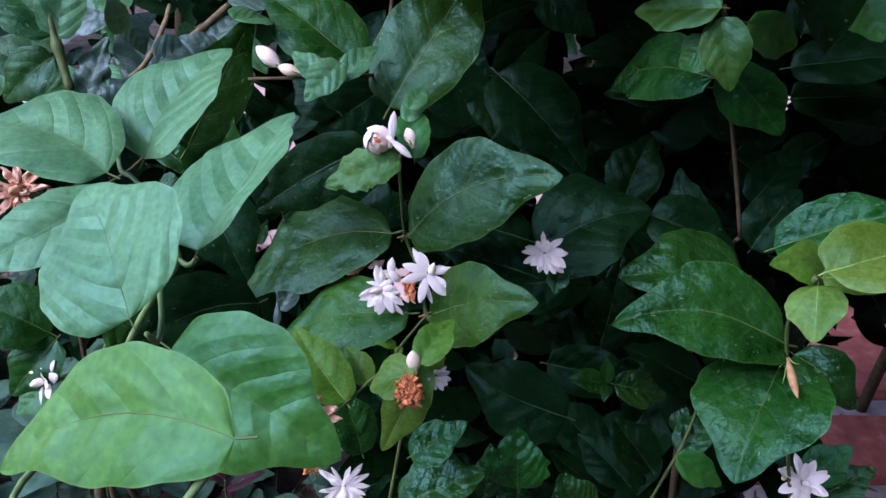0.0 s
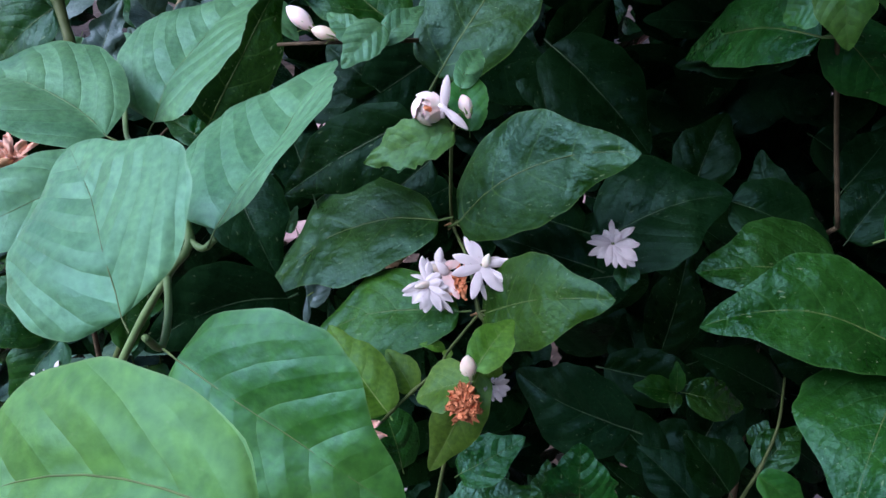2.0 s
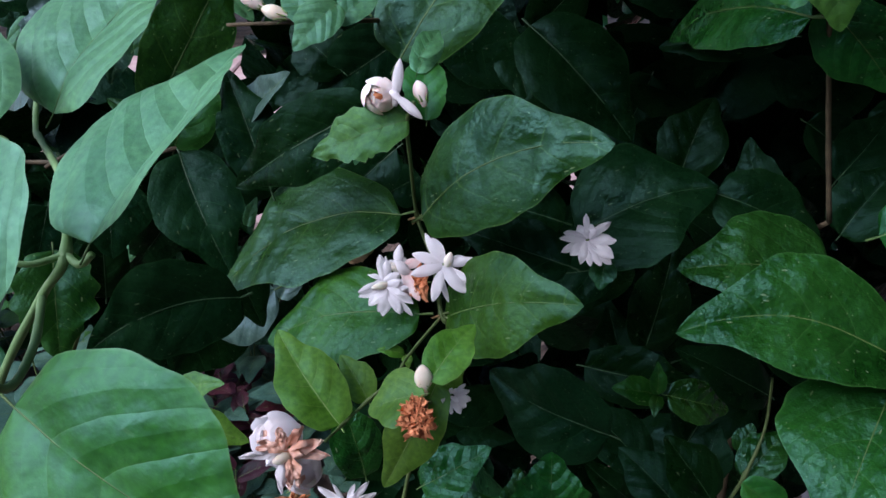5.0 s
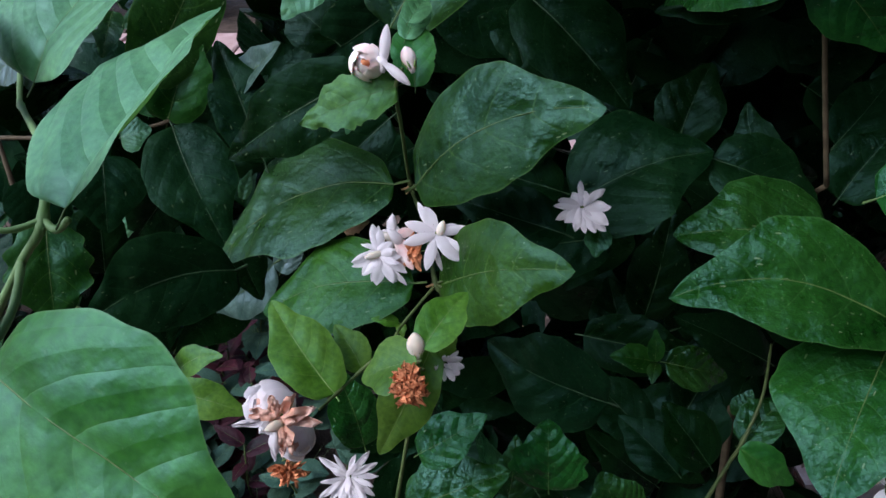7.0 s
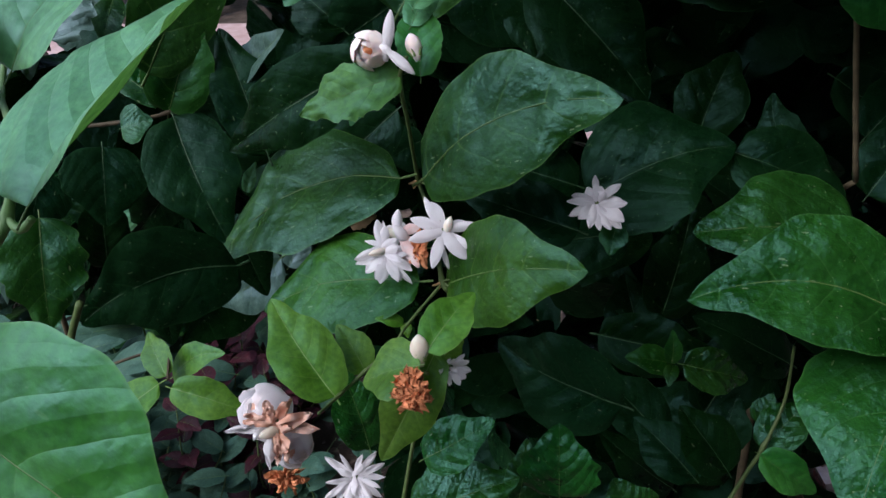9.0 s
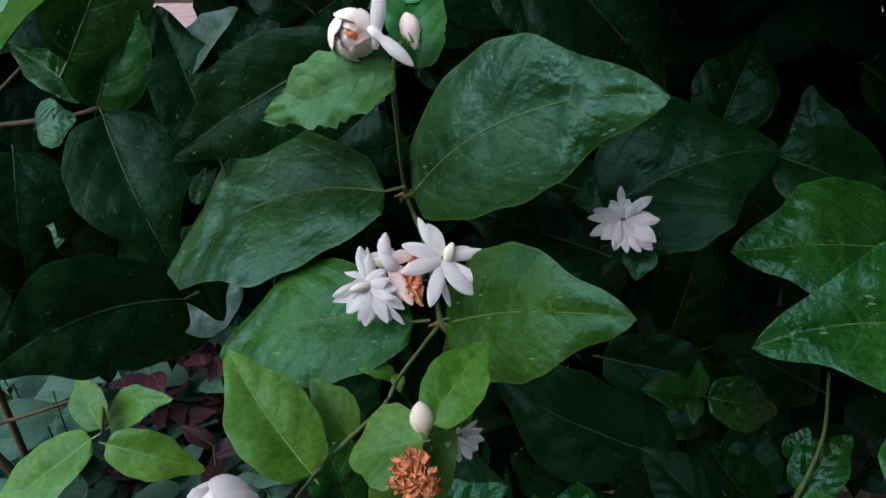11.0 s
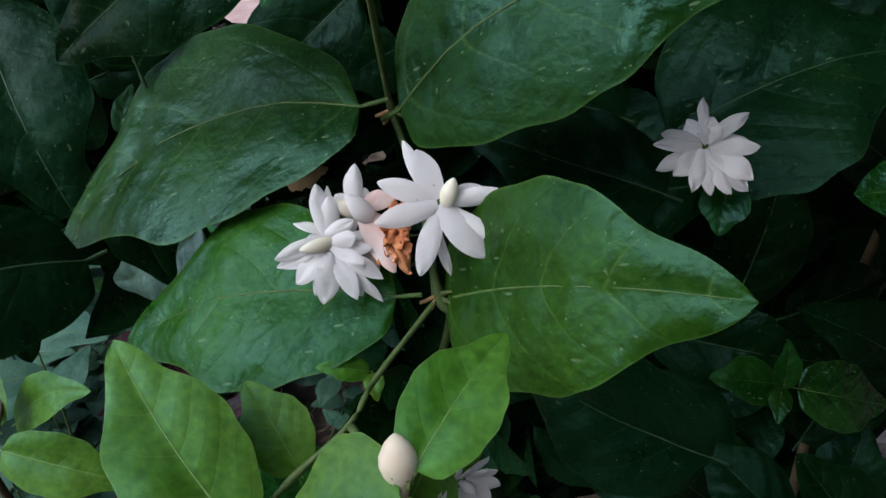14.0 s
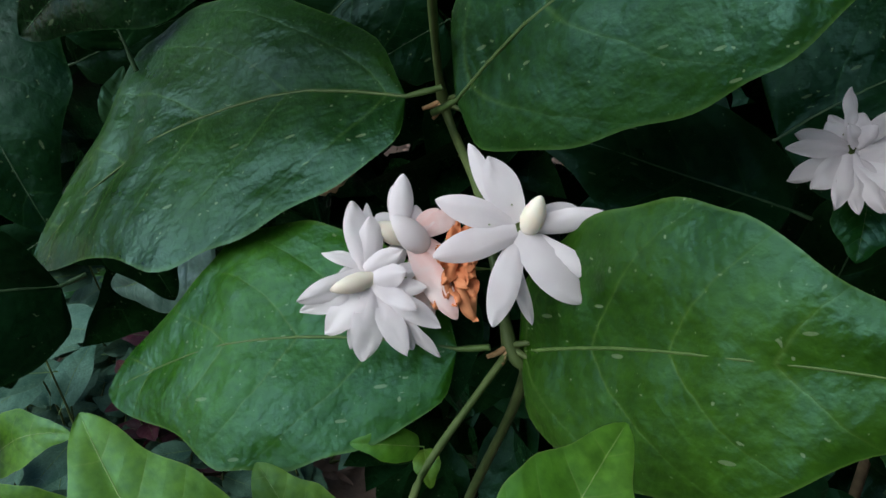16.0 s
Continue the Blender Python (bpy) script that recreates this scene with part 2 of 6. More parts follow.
PLASTER = plain_material("grey plaster", [(0.3, (0.20, 0.19, 0.17)), (0.7, (0.30, 0.285, 0.26))], 5, 0.9, 0.5, 0.003)
PAVING = plain_material("pinkish paving", [(0.3, (0.288, 0.192, 0.184)), (0.7, (0.4, 0.296, 0.288))], 20, 0.85, 0.5, 0.003)


# ---- builders ----
def part(name, bm, material, parent, label="", smooth=True, matrix=None):
    me = bm if isinstance(bm, bpy.types.Mesh) else bpy.data.meshes.new(name)
    if not isinstance(bm, bpy.types.Mesh):
        bm.to_mesh(me)
        bm.free()
        me.materials.append(material)
        if smooth:
            me.shade_smooth()
    ob = new(name, me)
    ob.parent = parent
    if matrix is not None:
        ob.matrix_basis = parent_space(parent).inverted() @ matrix
    if label:
        ob["label"] = label
    return ob


def parent_space(ob):
    """World matrix of an object from its own chain of parents."""
    m = ob.matrix_basis.copy()
    while ob.parent:
        ob = ob.parent
        m = ob.matrix_basis @ m
    return m


def frame_on(origin, along, face):
    """A frame at origin: x runs along, z as near to face as it can."""
    x = Vector(along).normalized()
    z = Vector(face)
    z = (z - z.dot(x) * x).normalized()
    y = z.cross(x)
    m = Matrix((x, y, z)).transposed().to_4x4()
    m.translation = Vector(origin)
    return m


def grid_mesh(bm, points, nu, nv, uvs=None):
    """Quads over an nu x nv field of points; uvs: place on the blade and count of side veins passed."""
    verts = [bm.verts.new(p) for p in points]
    if uvs:
        layer, veins = bm.loops.layers.uv.new("blade"), bm.loops.layers.uv.new("veins")
    for i in range(nu - 1):
        for j in range(nv - 1):
            ids = (i * nv + j, (i + 1) * nv + j, (i + 1) * nv + j + 1, i * nv + j + 1)
            try:
                f = bm.faces.new([verts[k] for k in ids])
            except ValueError:
                continue
            if uvs:
                for loop, k in zip(f.loops, ids):
                    loop[layer].uv, loop[veins].uv = uvs[k][:2], uvs[k][2:]
    return verts


def outline(u, belly, point):
    """Half width of a blade at u, 0 to 1: a rounded foot, a belly and a drawn-out point."""
    s = u ** belly
    w = max(math.sin(math.pi * s), 0.0) ** (0.6 if s < 0.5 else 0.8)
    if u > 0.6:
        w *= 1 - 0.42 * point * math.sin(math.pi * (u - 0.6) / 0.4) ** 1.5
    return w


def vein_phase(u, v, hw, length):
    """Counts the side veins, which leave the rib at a slant and bow towards the point."""
    y = abs(v) * hw / length
    return 4.6 * (u - 0.62 * y - 1.9 * y * y) + 0.16 * v + 0.45


def blade_height(u, v, hw, length, arch, fold, cup, quilt, twist, ragged):
    a = abs(v)
    z = arch * length * (4 * u * (1 - u)) - 0.0
    z += fold * a * hw - cup * v * v * hw
    puff = abs(math.sin(math.pi * vein_phase(u, v, hw, length))) ** 1.1
    z += quilt * length * (puff - 0.5) * min(1.0, 3.2 * a) * (1 - 0.55 * a) * min(1, 6 * u) * min(1, 2.6 * (1 - u)) ** 1.5
    z += twist * v * hw * (u - 0.5)
    z += 0.026 * length * noise.noise((2.6 * u + 37 * length, 1.3 * v + 91 * hw, 5)) * min(1, 5 * u) * min(1, 2.2 * (1 - u))
    z += ragged * length * 0.02 * math.sin(17 * u + 3 * v) * a * a
    return z


def leaf(plant, base, tip, face, width, kind, arch=0.06, fold=0.32, cup=0.22, quilt=0.011, belly=0.8, twist=0.0, ragged=0.25, label="", stalk=True, nu=0, nv=0, chewed=0.0, bend=None):
    """A leaf of its own: blade with quilted relief, and its rib with the stalk under it."""
    base, tip = Vector(base), Vector(tip)
    length = (tip - base).length
    nu, nv = nu or (44 if length > 0.042 else 28), nv or (19 if length > 0.042 else 11)
    m = frame_on(base, tip - base, face)
    rng = random.Random(round(base.x * 9973 + base.z * 7919 + tip.y * 6007, 3))
    ph = rng.uniform(0, 6.3)
    bend = rng.uniform(-0.03, 0.03) if bend is None else bend
    points, uvs = [], []
    for i in range(nu):
        u = i / (nu - 1)
        hw = 0.5 * width * outline(u, belly, 0.55) + 0.0002
        sway = 4 * bend * length * u * (1 - u)
        for j in range(nv):
            v = -1 + 2 * j / (nv - 1)
            edge = 1 + 0.018 * ragged * 4 * math.sin(31 * u + ph * (1 if v > 0 else 2)) * (abs(v) > 0.9)
            if chewed and abs(v) > 0.7:
                edge -= chewed * max(0.0, noise.noise((u * 14 + ph, v * 2, 0)))
            bite = 0.5 - 0.5 * math.cos(2 * math.pi * min(1, u * 6)) if u < 0.08 else 1
            x = length * (u - 0.05 * abs(v) * (1 - u) ** 6 * bite)
            points.append((x, v * hw * edge + sway, blade_height(u, v, hw, length, arch, fold, cup, quilt, twist, ragged)))
            uvs.append((u, v * 0.5 + 0.5, vein_phase(u, v, hw, length), min(1, length / 0.07)))
    bm = bmesh.new()
    grid_mesh(bm, points, nu, nv, uvs)
    blade = part("leaf", bm, kind, plant, label, matrix=m)
    # rib and stalk
    rb = bmesh.new()
    rings, sides = [], 6
    stops = ([-0.075, -0.03] if stalk else []) + [k / 10 for k in range(0, 10)] + [0.97]
    for u in stops:
        c = max(u, 0)
        r = (0.0007 if kind in (PALE, SOFT, FRESH) else 0.0011) * (length / 0.08) * (0.6 if u < 0 else (0.34 * (1 - c) ** 0.8 + 0.06))
        hw = 0.5 * width * outline(c, belly, 0.55)
        z = blade_height(c, 0, hw, length, arch, fold, cup, quilt, twist, ragged) + r * 0.05 + (u * 0.25 * length if u < 0 else 0)
        y = 4 * bend * length * c * (1 - c)
        rings.append([rb.verts.new((length * u, y + r * math.cos(2 * math.pi * k / sides), z + 0.75 * r * math.sin(2 * math.pi * k / sides))) for k in range(sides)])
    for a, b in zip(rings, rings[1:]):
        for k in range(sides):
            rb.faces.new((a[k], b[k], b[(k + 1) % sides], a[(k + 1) % sides]))
    part("midrib", rb, RIB_YOUNG if kind is YOUNG else RIB_SHADED if kind is SHADED else RIB, blade, "pale raised midrib and stalk")
    return blade


def tube(bm, pts, radii, sides=8):
    pts = [Vector(p) for p in pts]
    rings = []
    for i, p in enumerate(pts):
        d = (pts[min(i + 1, len(pts) - 1)] - pts[max(i - 1, 0)]).normalized()
        side = d.cross(Vector((0.31, 0.9, 0.2))).normalized()
        up = side.cross(d)
        rings.append([bm.verts.new(p + radii[i] * (math.cos(2 * math.pi * k / sides) * side + math.sin(2 * math.pi * k / sides) * up)) for k in range(sides)])
    for a, b in zip(rings, rings[1:]):
        for k in range(sides):
            bm.faces.new((a[k], a[(k + 1) % sides], b[(k + 1) % sides], b[k]))
    bm.faces.new(rings[0][::-1])
    bm.faces.new(rings[-1])


def smooth_line(pts, steps=6):
    """Catmull-Rom through the points."""
    p = [Vector(q) for q in pts]
    p = [2 * p[0] - p[1]] + p + [2 * p[-1] - p[-2]]
    out = []
    for a, b, c, d in zip(p, p[1:], p[2:], p[3:]):
        for k in range(steps):
            t = k / steps
            out.append(0.5 * (2 * b + (c - a) * t + (2 * a - 5 * b + 4 * c - d) * t * t + (3 * b - a - 3 * c + d) * t ** 3))
    return out + [p[-2]]


def stem(plant, pts, r0, r1, material, nodes=(), label=""):
    """A stem through the points, thicker at its nodes."""
    line = smooth_line(pts)
    n = len(line)
    radii = []
    for i, p in enumerate(line):
        r = r0 + (r1 - r0) * i / (n - 1)
        r *= 1 + 0.06 * math.sin(i * 1.7)
        for q in nodes:
            r *= 1 + 0.55 * math.exp(-((p - Vector(q)).length / 0.0028) ** 2)
        radii.append(r)
    bm = bmesh.new()
    o = line[0]
    tube(bm, [p - o for p in line], radii)
    return part("stem", bm, material, plant, label, matrix=Matrix.Translation(o))


def petal_mesh(name, length, width, material, curl=0.2, cup=0.25, thick=0.0009, crumple=0.0, seed=0):
    """A fleshy petal with two faces and a blunt point, foot at the origin, lying along x."""
    nu, nv = 13, 7
    rng = random.Random(seed)
    off = rng.uniform(0, 50)
    top, low = [], []
    for i in range(nu):
        u = math.sin(math.pi / 2 * i / (nu - 1))
        end = max(0.0, 1 - ((u - 0.5) / 0.5) ** 2.0) ** 0.74 if u > 0.5 else 1.0
        hw = 0.5 * width * (0.55 + 0.45 * math.sin(math.pi / 2 * min(1, u / 0.55))) * (0.04 + 0.96 * end)
        for j in range(nv):
            v = -1 + 2 * j / (nv - 1)
            z = -cup * hw * v * v - curl * length * u * u + 0.06 * length * math.sin(math.pi * u) - 0.05 * hw * math.exp(-(v / 0.25) ** 2) * u
            x, y = length * u, v * hw
            if crumple:
                q = Vector((u * 3 + off, v * 1.7, off))
                z += crumple * length * noise.noise(q)
                y += crumple * width * noise.noise(q + Vector((9, 3, 1)))
                x += crumple * 0.4 * length * noise.noise(q + Vector((2, 8, 5)))
            t = 0.5 * thick * math.sqrt(max(0.0, 1 - v * v)) * (1 - 0.6 * u)
            top.append((x, y, z + t))
            low.append((x, y, z - t))
    bm = bmesh.new()
    a = grid_mesh(bm, top, nu, nv)
    b = grid_mesh(bm, low, nu, nv)
    for f in list(bm.faces)[(nu - 1) * (nv - 1):]:
        f.normal_flip()
    me = bpy.data.meshes.new(name)
    bm.to_mesh(me)
    bm.free()
    me.materials.append(material)
    me.shade_smooth()
    return me


def lathe(profile, sides=12, ripple=0.0):
    """A closed body of revolution along x: rows of (x, radius)."""
    bm = bmesh.new()
    rings = [[bm.verts.new((x, r * math.cos(a) * (1 + ripple * math.sin(3 * a + 40 * x)), r * math.sin(a) * (1 + ripple * math.sin(3 * a + 40 * x)))) for a in (2 * math.pi * k / sides for k in range(sides))] for x, r in profile]
    for p, q in zip(rings, rings[1:]):
        for k in range(sides):
            bm.faces.new((p[k], p[(k + 1) % sides], q[(k + 1) % sides], q[k]))
    bm.faces.new(rings[0][::-1])
    bm.faces.new(rings[-1])
    return bm


def sepals(parent, m, count, length, seed=0):
    """Thin green calyx threads round the foot of a flower."""
    rng = random.Random(seed)
    for k in range(count):
        a = 2 * math.pi * k / count + rng.uniform(-0.2, 0.2)
        s = length * rng.uniform(0.7, 1.15)
        bm = bmesh.new()
        tilt = rng.uniform(0.25, 0.9)
        pts = [Vector((s * t, tilt * s * t * t * math.cos(a) + 0.0016 * math.cos(a), tilt * s * t * t * math.sin(a) + 0.0016 * math.sin(a))) for t in (0, 0.35, 0.7, 1)]
        tube(bm, pts, [0.0005, 0.00045, 0.0003, 0.0001], 5)
        part("sepal", bm, SEPAL, parent, matrix=m)


def flower(plant, centre, axis, radius, rings=((8, 1.0, 62), (6, 0.72, 34)), petal=PETAL, core=IVORY, seed=0, slim=0.5, crumple=0.04, curl=0.22, label="", stalk=0.012, spin=0.0, core_size=1.0, up=(0, 0, 1)):
    """An open double flower: tube, whorls of petals (count, length, degrees from the axis) and a closed heart."""
    rng = random.Random(seed)
    m = frame_on(centre, axis, up)
    tube_body = lathe([(-stalk, 0.0011), (-stalk * 0.55, 0.0014), (-0.003, 0.0018), (-0.0012, 0.0021), (-0.0004, 0.0006)], 8)
    body = part("flower", tube_body, SEPAL if crumple < 0.05 else TAN, plant, label, matrix=m)
    meshes = [petal_mesh("petal", radius, radius * slim * rng.uniform(0.85, 1.15), petal, curl * rng.uniform(-0.6, 2.2), rng.uniform(0.05, 0.4), 0.0006 if crumple < 0.05 else 0.0004, crumple, seed * 10 + k) for k in range(7)]
    for count, size, lean in rings:
        shift = rng.uniform(0, 6.3) + spin
        for k in range(count):
            a = shift + 2 * math.pi * (k + rng.uniform(-0.32, 0.32)) / count
            t = radians(lean + rng.uniform(-17, 15))
            d = Vector((math.cos(t), math.sin(t) * math.cos(a), math.sin(t) * math.sin(a)))
            back = Vector((math.sin(t), -math.cos(t) * math.cos(a), -math.cos(t) * math.sin(a)))
            q = frame_on(Vector((0.0008, 0, 0)) + 0.0016 * Vector((0, math.cos(a), math.sin(a))), d, back)
            s = size * rng.uniform(0.74, 1.14)
            part("petal", meshes[rng.randrange(7)], None, body, matrix=m @ q @ pose(0, 0, 0, rng.gauss(0, 16)) @ Matrix.Diagonal((s, rng.uniform(0.9, 1.12), 1, 1)))
    if core_size:
        h = core_size
        heart = lathe([(0.0, 0.0014 * h), (0.003 * h, 0.0023 * h), (0.006 * h, 0.0024 * h), (0.0085 * h, 0.0014 * h), (0.0098 * h, 0.0003 * h)], 10, 0.05)
        part("heart_bud", heart, core, body, "closed cream inner bud", matrix=m @ pose(0.001, 0, 0, 0, 14, 10))
    sepals(body, m @ pose(-stalk * 0.5, 0, 0), 7, 0.0052, seed)
    return body


def wrapped_head(plant, centre, axis, radius, outer=PETAL, inner=BLUSH, heart=RUST, seed=0, label="", up=(0, 0, 1)):
    """A half-closed flower: cupped petals wrapped round one another into a ball, with a withering slit at the top."""
    rng = random.Random(seed)
    m = frame_on(centre, axis, up)
    body = part("flower", lathe([(-radius * 1.5, 0.0011), (-radius * 1.1, 0.0018), (-radius * 0.9, 0.0026), (-radius * 0.6, 0.0014)], 8), SEPAL, plant, label, matrix=m)
    core = lathe([(-0.3 * radius, 0.2 * radius), (0.2 * radius, 0.5 * radius), (0.6 * radius, 0.4 * radius), (0.86 * radius, 0.12 * radius)], 12, 0.25)
    part("heart_bud", core, heart, body, "withering rust-coloured heart", matrix=m)
    for count, size, top, spread, material in ((3, 0.82, 80, 60, inner), (5, 1.0, 60, 52, outer)):
        shift = rng.uniform(0, 6.3)
        for k in range(count):
            lon0 = shift + 2 * math.pi * (k + rng.uniform(-0.15, 0.15)) / count
            end = radians(top + rng.uniform(-16, 10))
            wide, grow, flare = radians(spread * rng.uniform(0.85, 1.15)), size * rng.uniform(0.94, 1.07), rng.uniform(0.0, 0.16)
            pts, nu, nv = [], 12, 9
            for i in range(nu):
                u = i / (nu - 1)
                lat = -1.35 + (end + 1.35) * u
                w = wide * (0.25 + 0.75 * min(1, u / 0.4)) * max(0.02, 1 - max(0, (u - 0.55) / 0.45) ** 2.2) ** 0.6
                for j in range(nv):
                    v = -1 + 2 * j / (nv - 1)
                    q = grow * radius * (1 + 0.09 * v + flare * max(0, u - 0.7) / 0.3 + 0.05 * noise.noise((u * 2.5 + k, v * 1.5, seed)))
                    a = lon0 + v * w / max(0.35, math.cos(lat))
                    pts.append((q * math.sin(lat) * 1.08, q * math.cos(lat) * math.cos(a), q * math.cos(lat) * math.sin(a)))
            bm = bmesh.new()
            grid_mesh(bm, pts, nu, nv)
            part("petal", bm, material, body, matrix=m)
    sepals(body, m @ pose(-radius * 1.1, 0, 0), 6, 0.006, seed)
    return body


def posed_flower(plant, centre, right, up, petals, hearts=(), material=PETAL, label="", seed=0, thick=0.0010, sepal_count=6, stalk=0.010, crumple=0.03):
    """A blossom whose petals each have their own set, in millimetres in the plane of right and up:
    foot x, foot y, tip x, tip y, width, lift of the tip, and the material where it differs. hearts: closed inner buds, alike."""
    rng = random.Random(seed)
    right, up = Vector(right), Vector(up)
    out = right.cross(up).normalized()
    m = frame_on(centre, out, up)
    body = part("flower", lathe([(-stalk, 0.0010), (-stalk * 0.55, 0.0013), (-0.004, 0.0017), (-0.0022, 0.0022), (-0.0012, 0.0006)], 8), SEPAL, plant, label, matrix=m)

    def at(x, y, z):
        return Vector(centre) + 0.001 * (x * right + y * up + z * out)

    for fx, fy, tx, ty, width, lift, *other in petals:
        foot, tip = at(0.6 * fx, 0.6 * fy, lift * 0.3 - 0.4), at(tx, ty, lift)
        length = (tip - foot).length
        curve = rng.uniform(-0.10, 0.12)
        me = petal_mesh("petal", length, width * 0.00094, other[0] if other else material, curve, rng.uniform(-0.15, 0.4), thick, crumple, rng.random())
        q = frame_on(foot, tip - foot + out * curve * length, out + 0.25 * rng.gauss(0, 1) * right + 0.25 * rng.gauss(0, 1) * up)
        part("petal", me, None, body, matrix=q)
    for fx, fy, tx, ty, width, lift, *other in hearts:
        foot, tip = at(fx, fy, 0.4), at(tx, ty, 0.75 * lift)
        n, r = (tip - foot).length, width * 0.00043
        shape = lathe([(0.0, 0.35 * r), (0.12 * n, 0.75 * r), (0.35 * n, r), (0.6 * n, 0.93 * r), (0.82 * n, 0.62 * r), (0.95 * n, 0.3 * r), (n, 0.06 * r)], 14, 0.03)
        part("heart_bud", shape, other[0] if other else IVORY, body, "closed cream inner bud", matrix=frame_on(foot, tip - foot, out))
    if sepal_count:
        sepals(body, m @ pose(-stalk * 0.5, 0, 0), sepal_count, 0.0055, seed)
    return body


def bud(plant, foot, top, width, material, label="", seed=0, calyx=6):
    """A plump closed bud with its calyx."""
    foot, top = Vector(foot), Vector(top)
    n = (top - foot).length
    m = frame_on(foot, top - foot, (0.2, -0.6, 0.7))
    r = width / 2
    prof = [(-0.25 * n, 0.0009), (-0.02 * n, 0.0015), (0.06 * n, 0.55 * r), (0.22 * n, 0.85 * r), (0.42 * n, r), (0.62 * n, 0.94 * r), (0.8 * n, 0.68 * r), (0.92 * n, 0.36 * r), (0.985 * n, 0.1 * r)]
    body = part("bud", lathe(prof, 14, 0.035), material, plant, label, matrix=m)
    if calyx:
        sepals(body, m @ pose(-0.05 * n, 0, 0), calyx, 0.36 * n, seed)
    return body


def plant_root(name, at, label, group=""):
    ob = new(name)
    ob.empty_display_size = 0.05
    ob.location = at
    return tagged(ob, label, "shrub", group)


# ---- flowering jasmine in the middle ----
jasmine = plant_root("jasmine_shrub", (-0.013, 0.404, 0.0), "flowering jasmine shrub with glossy dark leaves and white blossoms")
leaf(jasmine, (-0.0194, 0.3947, 0.8992), (0.0622, 0.3675, 0.9473), (-0.52, -0.70, 0.49), 0.0567, MATURE, arch=0.06, belly=0.88, fold=0.22, bend=0.111)
leaf(jasmine, (-0.0294, 0.3944, 0.9004), (-0.1190, 0.3916, 0.8603), (-0.36, -0.40, 0.84), 0.0703, MATURE, arch=0.05, fold=0.16, cup=0.16, belly=1.0, bend=-0.149)
# Leaf further back, its shade carried by the material's colour.
leaf(jasmine, (0.0597, 0.4275, 0.8712), (0.1280, 0.4285, 0.9000), (-0.32, -0.52, 0.79), 0.0729, SHADED, arch=0.05, bend=0.059)
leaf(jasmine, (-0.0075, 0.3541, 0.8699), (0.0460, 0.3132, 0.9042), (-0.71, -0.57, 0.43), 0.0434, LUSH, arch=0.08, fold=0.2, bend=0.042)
leaf(jasmine, (0.0520, 0.3932, 0.8734), (-0.0030, 0.4166, 0.8816), (-0.14, -0.61, 0.78), 0.0327, SHADED)
leaf(jasmine, (-0.0185, 0.3508, 0.8738), (-0.0903, 0.3587, 0.8525), (-0.30, -0.48, 0.83), 0.0478, LUSH, arch=0.05, belly=0.95, fold=0.2, bend=-0.072)
leaf(jasmine, (-0.0488, 0.3051, 0.8508), (-0.0770, 0.3323, 0.8778), (0.20, -0.58, 0.79), 0.0263, YOUNG, arch=0.04, fold=0.3)
leaf(jasmine, (-0.0390, 0.3195, 0.8510), (-0.0518, 0.3336, 0.8641), (0.15, -0.59, 0.79), 0.0150, YOUNG)
leaf(jasmine, (-0.0135, 0.2948, 0.8762), (-0.0357, 0.2981, 0.8644), (-0.48, -0.32, 0.82), 0.0249, YOUNG)
leaf(jasmine, (-0.0114, 0.2987, 0.8790), (0.0053, 0.3237, 0.8875), (0.15, -0.41, 0.90), 0.0175, YOUNG, fold=0.35)
leaf(jasmine, (-0.0089, 0.3071, 0.8728), (-0.0304, 0.2910, 0.8312), (-0.12, -0.90, 0.41), 0.0219, YOUNG, fold=0.35, bend=0.014)
leaf(jasmine, (-0.0084, 0.3047, 0.8679), (0.0008, 0.3192, 0.8683), (0.29, -0.21, 0.93), 0.0093, YOUNG)
leaf(jasmine, (-0.0206, 0.3489, 0.9645), (-0.0587, 0.3481, 0.9495), (-0.22, -0.77, 0.60), 0.0216, FRESH, chewed=0.35, ragged=1.2, arch=0.08)
leaf(jasmine, (-0.0140, 0.3546, 0.9618), (-0.0147, 0.3805, 0.9836), (0.06, -0.64, 0.76), 0.0172, SOFT, chewed=0.2)
leaf(jasmine, (-0.0166, 0.3661, 0.9835), (-0.0099, 0.3836, 0.9894), (0.25, -0.40, 0.88), 0.0104, PALE)
leaf(jasmine, (-0.0440, 0.3910, 0.9407), (-0.0486, 0.3891, 0.9282), (-0.10, -0.98, 0.19), 0.0066, PALE)
# Two leaves behind the front ones, coloured dark in place of shade.
leaf(jasmine, (-0.0408, 0.3977, 0.9533), (-0.1088, 0.4033, 0.9102), (-0.28, -0.91, 0.32), 0.0359, SHADED)
leaf(jasmine, (-0.0351, 0.4433, 0.9139), (-0.0765, 0.4384, 0.8777), (-0.29, -0.84, 0.45), 0.0348, SHADED)
leaf(jasmine, (-0.1288, 0.4553, 0.9169), (-0.0853, 0.4397, 0.9552), (-0.66, -0.54, 0.52), 0.0237, TEAL, fold=0.5, arch=-0.05, bend=0.066)
leaf(jasmine, (-0.0521, 0.4730, 0.9787), (-0.1134, 0.5065, 1.0148), (0.12, -0.62, 0.77), 0.0531, MATURE)
leaf(jasmine, (-0.0308, 0.4317, 0.9636), (0.0223, 0.4835, 1.0342), (-0.12, -0.75, 0.65), 0.0591, MATURE)
leaf(jasmine, (0.0181, 0.4909, 0.9945), (0.0608, 0.5078, 1.0083), (0.08, -0.75, 0.65), 0.0220, SHADED)
